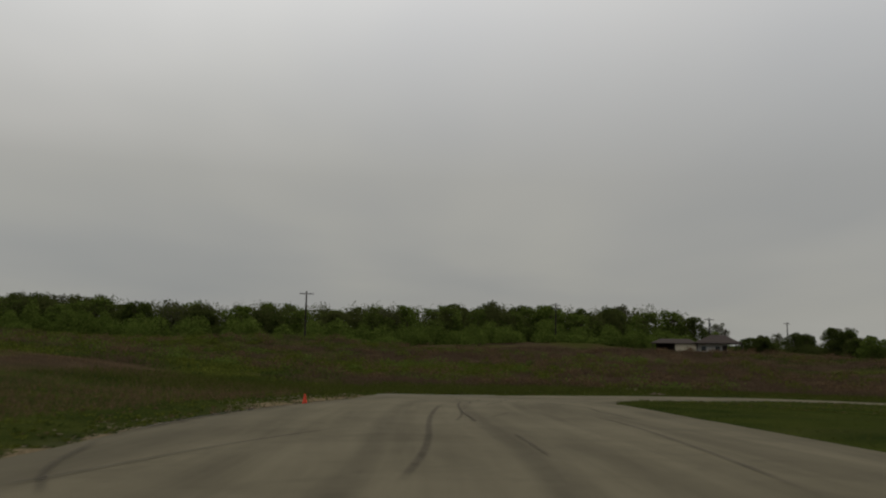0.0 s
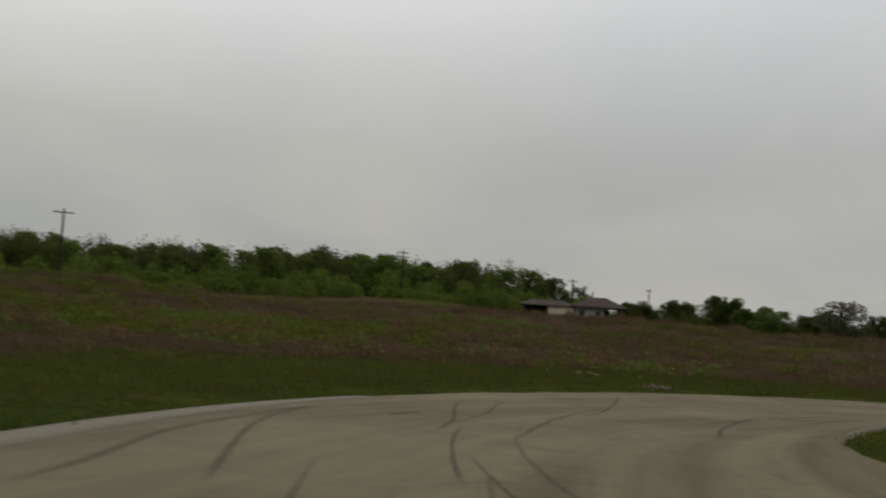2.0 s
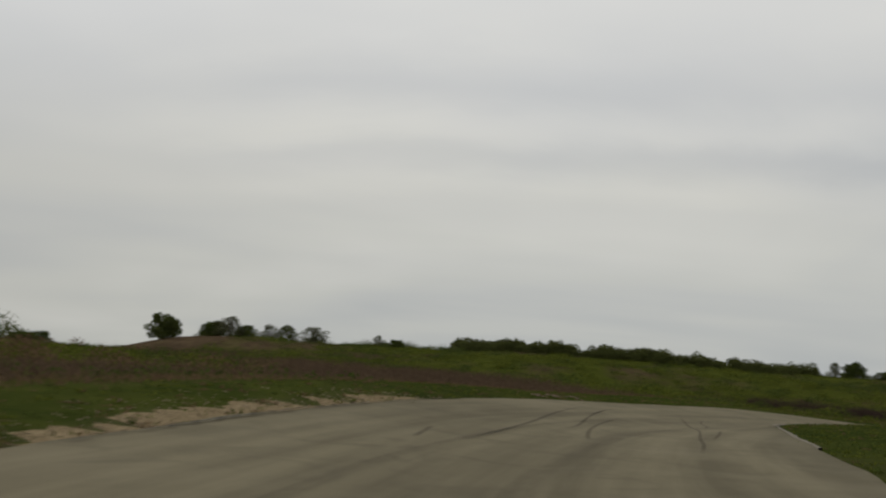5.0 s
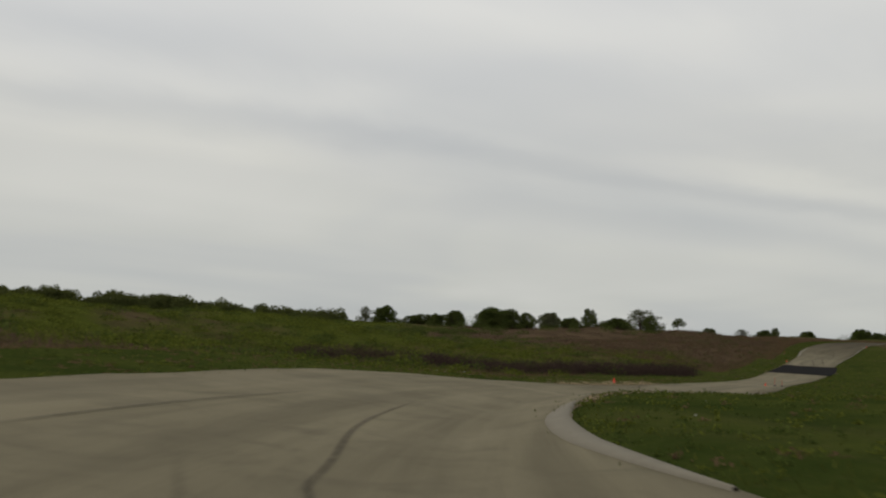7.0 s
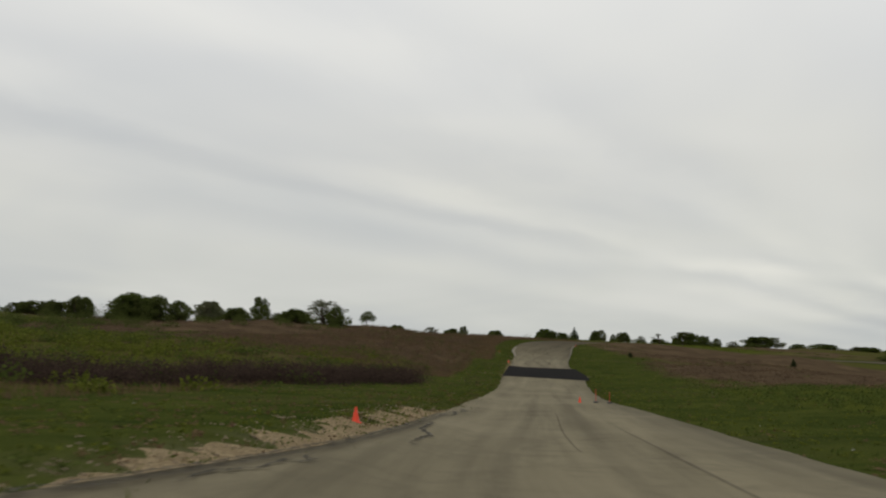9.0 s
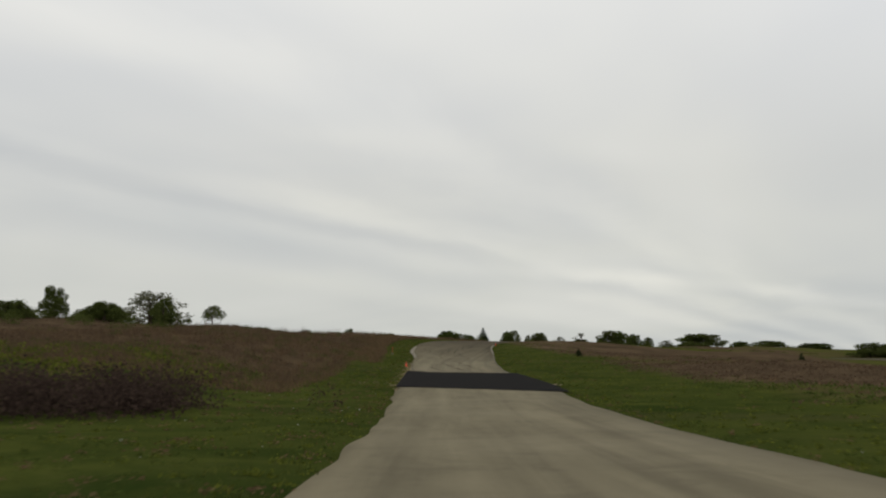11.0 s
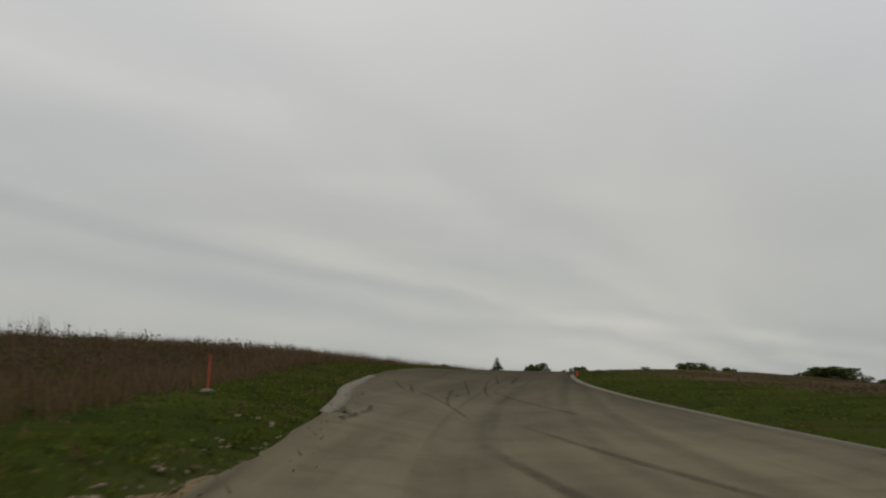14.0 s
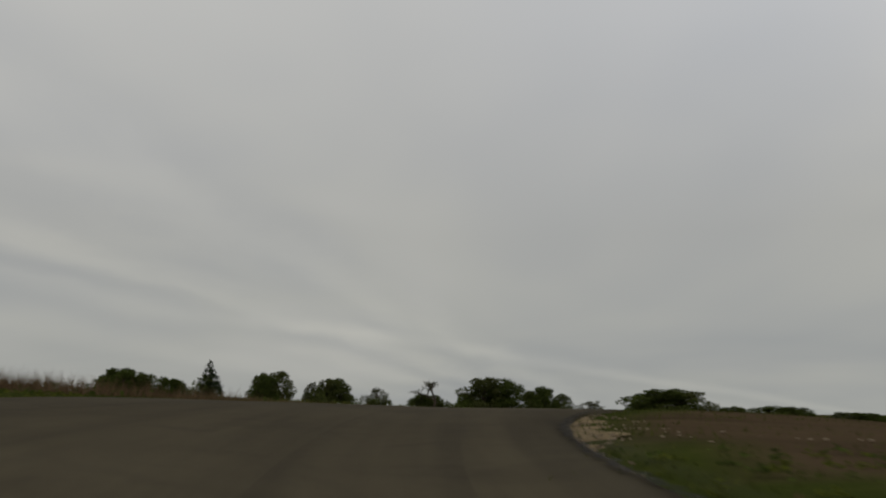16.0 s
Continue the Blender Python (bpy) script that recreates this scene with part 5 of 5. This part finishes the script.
def marker_post(tall, label, foot=BLACK, foot_words="black rubber base"):
    root = new("marker_post")
    bm = bmesh.new()
    tube(bm, [(0, 0, 0), (0, 0, 0.03), (0, 0, 0.06), (0, 0, 0.07)], [0.14, 0.14, 0.10, 0.04], 8)
    part("base", bm, foot, root, foot_words)
    bm = bmesh.new()
    tube(bm, [(0, 0, 0.06), (0, 0, tall * 0.85), (0, 0, tall * 0.9), (0, 0, tall)], [0.019, 0.017, 0.014, 0.015], 12)
    part("tube", bm, DULL_RED, root)
    bm = bmesh.new()
    tube(bm, [(0, 0, tall), (0, 0, tall + 0.02), (0, 0, tall + 0.05)], [0.015, 0.022, 0.014], 12)
    part("grip", bm, DULL_RED, root)
    return tagged(root, label, "post", "marker posts")


place(traffic_cone(0.36, "orange plastic cone on the gravel edge"), 1.34, -3.75, 20)
place(traffic_cone(0.33, "orange plastic cone standing on the gravel shoulder"), 9.86, -2.2, 50)
place(traffic_cone(0.28, "orange plastic cone standing on the asphalt"), 11.12, 3.75, 10)
place(marker_post(0.64, "thin faded red marker post on a black base"), 11.12, 4.55)
place(marker_post(0.5, "shorter faded red marker post on a black base"), 11.1, 5.2)
place(traffic_cone(0.36, "orange plastic cone in the rubble beside the asphalt"), 14.16, -2.2, 40)
place(marker_post(0.65, "orange marker post on a pale ring base", CONCRETE, "pale ring base"), 14.68, -4.6, 0, 4)
place(traffic_cone(0.3, "slim orange cone behind the end of the kerb", slim=0.62), 16.14, 3.02, 15)


# ---- stones ----
def stone(rng, size):
    bm = bmesh.new()
    bmesh.ops.create_icosphere(bm, subdivisions=1, radius=size)
    for v in bm.verts:
        v.co = Vector((v.co.x * rng.uniform(0.7, 1.3), v.co.y * rng.uniform(0.7, 1.3), v.co.z * rng.uniform(0.4, 0.8)))
    return bm


stone_rng = random.Random(8)
ROCK = plain("pale_stone", (0.26, 0.208, 0.143), 0.95, 4, 0.3, relief=0.6)
RUBBLE = plain("pinkish_rubble", (0.21, 0.150, 0.120), 0.95, 4, 0.45, relief=0.6)
STONE_MESHES, RUBBLE_MESHES = [], []
for mat, store in ((ROCK, STONE_MESHES), (RUBBLE, RUBBLE_MESHES)):
    for k in range(5):
        bm = stone(stone_rng, 1.0)
        mesh = bpy.data.meshes.new("stone")
        bm.to_mesh(mesh)
        bm.free()
        mesh.materials.append(mat)
        store.append(mesh)


def heap(s, lat, count, spread, size, group, label, meshes=STONE_MESHES, pile=0.0):
    x0, y0 = (float(v) for v in road_point(s, lat)[:2])
    for _ in range(count):
        x, y = x0 + stone_rng.gauss(0, spread), y0 + stone_rng.gauss(0, spread * (0.8 if pile else 0.5))
        near, la, d = locate(np.array([x]), np.array([y]))
        if -REACH_L[near[0]] - 0.3 < la[0] < REACH_R[near[0]] + 0.3:
            continue
        r = size * stone_rng.uniform(0.5, 1.4)
        lift = pile * math.exp(-((x - x0) ** 2 + (y - y0) ** 2) / (1.5 * spread ** 2)) * stone_rng.uniform(0.3, 1.0)
        ob = new("stone", stone_rng.choice(meshes))
        ob.matrix_world = Matrix.Translation((x, y, ground_z(x, y) + r * 0.3 + lift)) @ Matrix.Rotation(stone_rng.uniform(0, 6), 4, "Z") @ Matrix.Diagonal((r, r, r, 1))
        tagged(ob, label, "stone", group)


heap(4.16, -10.2, 72, 0.46, 0.05, "stones by the bend", "small pinkish stone in a heap on the grass", RUBBLE_MESHES, 0.16)
heap(4.25, -17.5, 9, 1.6, 0.12, "pale stones in the grass", "pale flat stone lying in the grass")
for s, lat, count in ((7.14, -7.6, 24), (7.24, -7.7, 28), (7.31, -7.4, 22)):
    heap(s, lat, count - 2, 0.3, 0.045, "stones by the second bend", "small pinkish rubble stone heaped beside the track", RUBBLE_MESHES, 0.10)
heap(13.25, -3.2, 34, 1.6, 0.035, "stones at the patch edge", "pale crushed stone at the asphalt edge")
heap(8.35, 2.7, 20, 1.6, 0.03, "stones inside the apex", "small pale limestone piece inside the apex")
heap(14.0, -2.9, 22, 1.4, 0.03, "stones at the patch edge", "pale crushed stone at the asphalt edge")
for s, lat in ((14.27, -2.4), (14.34, -2.35), (14.42, -2.4), (14.55, -2.6)):
    heap(s, lat, 13, 0.24, 0.035, "stones by the rising edge", "pale crushed stone at the crumbled asphalt edge", STONE_MESHES, 0.03)
heap(16.6, 4.4, 24, 1.6, 0.03, "stones below the crest", "pale crushed stone on bare ground")


for s, lat, size in ((13.1, 6.5, 0.13), (13.07, 6.75, 0.07)):
    x, y = (float(v) for v in road_point(s, lat)[:2])
    ob = new("concrete_chunk", STONE_MESHES[1])
    ob.matrix_world = Matrix.Translation((x, y, ground_z(x, y) + 0.05)) @ Matrix.Rotation(0.6, 4, "Z") @ Matrix.Diagonal((size * 1.6, size * 0.7, size * 0.5, 1))
    tagged(ob, "pale flat chunk of stone at the patch edge", "stone", "chunks at the patch edge")


# ---- grass, weeds and brush ----
def blades(name, x, y, z, per, height, spread, width, mat, label, category, seed, lean=0.35):
    """Tufts of upright blades, a triangle each."""
    r = np.random.default_rng(seed)
    x, y, z, h = (np.repeat(a, per) for a in (x, y, z, height))
    n = len(x)
    x, y = x + r.normal(0, spread, n), y + r.normal(0, spread, n)
    h = h * r.uniform(0.5, 1.15, n)
    a = r.uniform(0, 6.283, n)
    w = width * r.uniform(0.6, 1.4, n)
    base = np.stack([x, y, z - 0.03], 1)
    side = np.stack([np.cos(a) * w, np.sin(a) * w, np.zeros(n)], 1)
    tip = base + np.stack([r.normal(0, lean, n) * h, r.normal(0, lean, n) * h, h], 1)
    return card_mesh(name, np.stack([base - side, base + side, tip], 1).reshape(-1, 3), 3, mat, label, category)


scatter = np.random.default_rng(21)


def along_road(n, s0, s1, side, out0, out1, power=1.6):
    """Random places beside the road: side -1 left, 1 right, metres beyond the asphalt."""
    s = scatter.uniform(s0, s1, n)
    out = out0 + (out1 - out0) * scatter.uniform(0, 1, n) ** power
    reach = np.interp(s, stations, REACH_R if side > 0 else REACH_L)
    x, y, _ = road_point(s, side * (reach + out))
    z, o, near, lat = terrain(x, y)
    keep = o > 0.05
    return x[keep], y[keep], z[keep], s[keep], o[keep]


# gravel shoulders with a ragged outer edge, and loose pebbles on them
pebble_x, pebble_y = [], []
for side, s0, s1, width, broken in SHOULDERS:
    s = np.arange(s0, s1, 0.012)
    ends = np.clip(np.minimum(s - s0, s1 - s) / 0.25, 0, 1)
    ragged = np.array([noise.noise(Vector((v * 14, side, 1.7))) + 0.6 * noise.noise(Vector((v * 47, side, 4.2))) for v in s])
    wide = np.clip(width * ends * (1 + 0.75 * ragged) - broken * width * smoothstep(0.5 - (ragged + 0.1) / 0.5), 0.05, 3)
    reach = np.interp(s, stations, REACH_R if side > 0 else REACH_L)
    cols = []
    for share in (0.0, 0.2, 0.45, 0.7, 0.9, 1.0):
        x, y, _ = road_point(s, side * (reach - 0.02 + wide * share))
        z = terrain(x, y)[0]
        cols.append(np.stack([x, y, z + 0.045 - 0.075 * share ** 4], -1))
    cols = np.stack(cols, 1)
    k = np.arange(cols.shape[0] * cols.shape[1]).reshape(cols.shape[:2])
    faces = np.stack([k[:-1, :-1], k[:-1, 1:], k[1:, 1:], k[1:, :-1]], -1).reshape(-1, 4)
    if side < 0:
        faces = faces[:, ::-1]
    strip = mesh_from("gravel_shoulder", cols.reshape(-1, 3), faces.tolist(), LIMESTONE, None, False)
    tagged(strip, "ragged strip of tan crushed stone beside the asphalt", "gravel", kind="structure")
    n = int(420 * (s1 - s0) * width)
    pick = scatter.integers(0, len(s), n)
    x, y, _ = road_point(s[pick], side * (reach[pick] + wide[pick] * scatter.uniform(0.05, 1.0, n) ** 0.7 * 1.7))
    pebble_x.append(x), pebble_y.append(y)
pebble_x, pebble_y = np.concatenate(pebble_x), np.concatenate(pebble_y)
pebble_z = terrain(pebble_x, pebble_y)[0] + 0.04
puffs("pebbles", pebble_x, pebble_y, pebble_z, 5, np.full(len(pebble_x), 0.016), scatter.uniform(0.01, 0.025, len(pebble_x)), 0.018, ROCK, "loose pale pebbles on the gravel", "pebbles", 9)

# short turf, thickest by the asphalt
gx_, gy_, gz_ = [], [], []
for n, s0, s1, side, far in ((5200, -0.2, 5.2, -1, 12), (5200, 5.2, 11, -1, 12), (5200, 11, 17.5, -1, 10), (5000, -0.2, 5, 1, 16), (5600, 5, 10.5, 1, 16), (5600, 10.5, 17.5, 1, 14)):
    x, y, z, s, o = along_road(n, s0, s1, side, 0.05, far, 1.8)
    lat = np.full(x.shape, side, float)
    keep = gravel_of(s, lat, o) < scatter.uniform(0.05, 0.9, len(x))
    gx_.append(x[keep]), gy_.append(y[keep]), gz_.append(z[keep])
gx_, gy_, gz_ = (np.concatenate(a) for a in (gx_, gy_, gz_))
blades("turf", gx_, gy_, gz_, 5, scatter.uniform(0.04, 0.11, len(gx_)), 0.3, 0.012, BLADE, "short dark green grass of the mown verges", "grass", 1, 0.5)

# clumps of broader weeds, dry tufts and pale flower heads in the turf
for name, n_each, height, size, mat, words in (("weed_clumps", 1300, 0.16, 0.03, LEAF, "dark broad-leaved weeds in the mown turf"),
                                               ("fresh_clumps", 1300, 0.13, 0.032, WEED, "yellow green clumps in the mown turf"),
                                               ("dry_clumps", 1500, 0.14, 0.028, STRAW, "dry tan tufts in the mown turf")):
    dry = 0.2 if mat is STRAW else 1.0
    spots = [along_road(int(n_each * share), s0, s1, side, 0.15, far, 1.5)[:3] for share, s0, s1, side, far in ((dry, 0, 5.2, -1, 13), (1.0, 5.2, 12.9, -1, 17), (dry, 13, 17, -1, 7), (dry * 0.8, 3, 9, 1, 14), (dry, 9, 16.5, 1, 12))]
    x, y, z = (np.concatenate(a) for a in zip(*spots))
    puffs(name, x, y, z, 16, scatter.uniform(0.08, 0.36, len(x)), scatter.uniform(0.3, 1.0, len(x)) * height, size, mat, words, "weeds", 50 + n_each, 0.2)
spots = [along_road(n, s0, s1, side, 0.8, 14, 1.2)[:3] for n, s0, s1, side in ((60, 2.5, 5, -1), (90, 8.6, 12.8, -1), (30, 7, 12, 1))]
x, y, z = (np.concatenate(a) for a in zip(*spots))
puffs("flower_heads", x, y, z + 0.07, 3, np.full(len(x), 0.04), np.full(len(x), 0.05), 0.014, WHITE, "small pale flower heads dotted over the turf", "flowers", 58)

# low dead growth over the hollow field inside the far bends
hx, hy = scatter.uniform(84, 178, 15000), scatter.uniform(-172, 18, 15000)
hz, out, near, lat = terrain(hx, hy)
edge = np.interp(stations[near], VERGE_R[:, 0], VERGE_R[:, 1])
keep = (lat > 0) & (out > edge * (0.8 + scatter.exponential(0.25, len(hx)))) & (stations[near] > 8) & (stations[near] < 15.7)
hx, hy, hz, out, near, lat = (a[keep] for a in (hx, hy, hz, out, near, lat))
tone = scrub_of(hx, hy, stations[near], lat, out) + scatter.normal(0, 0.12, len(hx))
for name, pick, mat, words in (("low_brush", tone < 0.36, BRUSH, "low brown dead growth over the hollow field"), ("low_straw", (tone >= 0.36) & (tone < 0.46), STRAW, "tan dry grass tufts over the hollow field"), ("low_weeds", tone >= 0.46, LEAF, "low olive weeds over the hollow field")):
    puffs(name, hx[pick], hy[pick], hz[pick], 26, scatter.uniform(0.4, 1.3, pick.sum()), scatter.uniform(0.1, 0.34, pick.sum()), 0.06, mat, words, "weeds", 61, 0.2)

# taller dry grass on the bank by the crest, and along the fields
x0, y0, z0, *_ = along_road(5200, 12.7, 14.3, -1, 5.0, 34, 1.2)
x1, y1, z1, *_ = along_road(13000, 14.2, 18.2, -1, 3.0, 34, 1.5)
x2, y2, z2, *_ = along_road(4000, 10.0, 13.2, -1, 12.0, 45, 1.1)
x3, y3, z3, *_ = along_road(9000, -0.5, 2.4, -1, 3.0, 45, 1.2)
x6, y6, z6, *_ = along_road(5200, 5.7, 8.9, -1, 5.0, 17.0, 1.0)
x3, y3, z3 = np.concatenate([x3, x6]), np.concatenate([y3, y6]), np.concatenate([z3, z6])
blades("rough_grass", x3, y3, z3, 6, scatter.uniform(0.1, 0.3, len(x3)), 0.3, 0.014, STRAW, "low tan rough grass on the slope", "grass", 12, 0.5)
tx_, ty_, tz_ = (np.concatenate(a) for a in ((x0, x1, x2), (y0, y1, y2), (z0, z1, z2)))
near_crest = 1 + 0.4 * smoothstep((-86 - ty_) / 8)
blades("dry_grass", tx_, ty_, tz_, 7, scatter.uniform(0.18, 0.5, len(tx_)) * near_crest, 0.22, 0.014, STRAW, "tall dry brown grass on the banks", "grass", 2, 0.28)
keep = scatter.uniform(0, 1, len(tx_)) < 0.15
blades("dark_stems", tx_[keep], ty_[keep], tz_[keep], 6, scatter.uniform(0.2, 0.6, keep.sum()), 0.25, 0.016, BRUSH, "dark dead stems among the dry grass", "grass", 6, 0.28)


def field(n, x0, x1, y0, y1, least):
    x, y = scatter.uniform(x0, x1, n), scatter.uniform(y0, y1, n)
    z, o, near, lat = terrain(x, y)
    width = np.where(lat < 0, np.interp(stations[near], VERGE_L[:, 0], VERGE_L[:, 1]), np.interp(stations[near], VERGE_R[:, 0], VERGE_R[:, 1]))
    keep = (o > width * (least + scatter.exponential(0.35, n) - 0.1)) & ~((lat > 0) & (stations[near] > 8.6))
    green = scrub_of(x, y, stations[near], lat, o)
    return x[keep], y[keep], z[keep], green[keep]


fx, fy, fz, fgreen = (np.concatenate(a) for a in zip(field(11000, -110, 130, 55, 165, 0.9), field(12000, 95, 330, -45, 110, 0.9), field(3800, 150, 260, -190, -40, 1.1)))
tone = fgreen + scatter.normal(0, 0.10, len(fx))
size = scatter.uniform(0.35, 1.0, len(fx)) * (1 + 0.4 * np.clip(patchy(fx, fy, 0.02, 9.1), -1, 1))
low = np.where(fy < -40, 0.6, 1.0)
green_here, brown_here = tone > 0.62, tone < 0.42
puffs("green_scrub", fx[green_here], fy[green_here], fz[green_here], 40, size[green_here] * 2.2, size[green_here] * 0.6 * low[green_here], 0.1, WEED, "knee-high green weeds and scrub over the fields", "weeds", 3)
puffs("brown_scrub", fx[brown_here], fy[brown_here], fz[brown_here], 40, size[brown_here] * 2.2, size[brown_here] * np.where(fy[brown_here] > 55, 0.8, 0.55) * low[brown_here], 0.075, BRUSH, "low leafless brown scrub over the fields", "weeds", 4)
mid_here = ~(green_here | brown_here)
puffs("dark_scrub", fx[mid_here], fy[mid_here], fz[mid_here], 40, size[mid_here] * 2.0, size[mid_here] * 0.55 * low[mid_here], 0.1, LEAF, "low dark green scrub over the fields", "weeds", 5)

# bare stems that stand out of the brown scrub, and longer grass at the outside of the bend
stalk = brown_here & (fy > 50) & (fx < 140)
blades("bare_stems", fx[stalk], fy[stalk], fz[stalk], 22, scatter.uniform(0.45, 1.0, stalk.sum()), 0.8, 0.02, BRUSH, "bare brown stems standing in the field", "weeds", 14, 0.3)
x5, y5, z5, *_ = along_road(9000, 1.9, 5.6, -1, 1.5, 16, 1.0)
blades("meadow_grass", x5, y5, z5, 7, scatter.uniform(0.12, 0.38, len(x5)), 0.3, 0.016, BLADE, "longer green grass outside the bend", "grass", 15, 0.4)

# a thicket of bare brush in the hollow
hx, hy = [], []
for (ax, ay), (bx, by), n in (((149, -27), (145, -11), 260), ((145, -11), (142, 4), 240), ((142, 4), (139, 17), 220), ((139, 17), (143, 28), 120)):
    f = scatter.uniform(0, 1, n)
    hx.append(ax + (bx - ax) * f + scatter.normal(0, 1.3, n))
    hy.append(ay + (by - ay) * f + scatter.normal(0, 1.3, n))
hx, hy = np.concatenate(hx), np.concatenate(hy)
hz = terrain(hx, hy)[0]
puffs("brush_thicket", hx, hy, hz, 90, scatter.uniform(0.6, 1.1, len(hx)), scatter.uniform(0.9, 1.5, len(hx)), 0.06, THICKET, "dense dark brown leafless brush in the hollow", "brush", 7)

# clumps of dead and green growth over the bank
for name, n, mat, words in (("bank_brush", 900, BRUSH, "clumps of brown dead brush on the bank"), ("bank_weeds", 320, LEAF, "dark green weeds among the dry grass of the bank")):
    x, y, z, *_ = along_road(n, 12.7, 16.4, -1, 5.5, 32, 1.2)
    puffs(name, x, y, z, 60, scatter.uniform(0.3, 1.0, len(x)), scatter.uniform(0.25, 0.75, len(x)), 0.05, mat, words, "weeds", 70 + n, 0.3)

# tall dead weeds that stand up along the brow of the bank
x4, y4, z4, *_ = along_road(240, 12.6, 16.2, -1, 11.0, 24.0, 1.0)
blades("tall_weeds", x4, y4, z4, 9, scatter.uniform(0.6, 1.3, len(x4)), 0.22, 0.022, BRUSH, "tall dead weeds standing on the bank", "weeds", 8, 0.16)
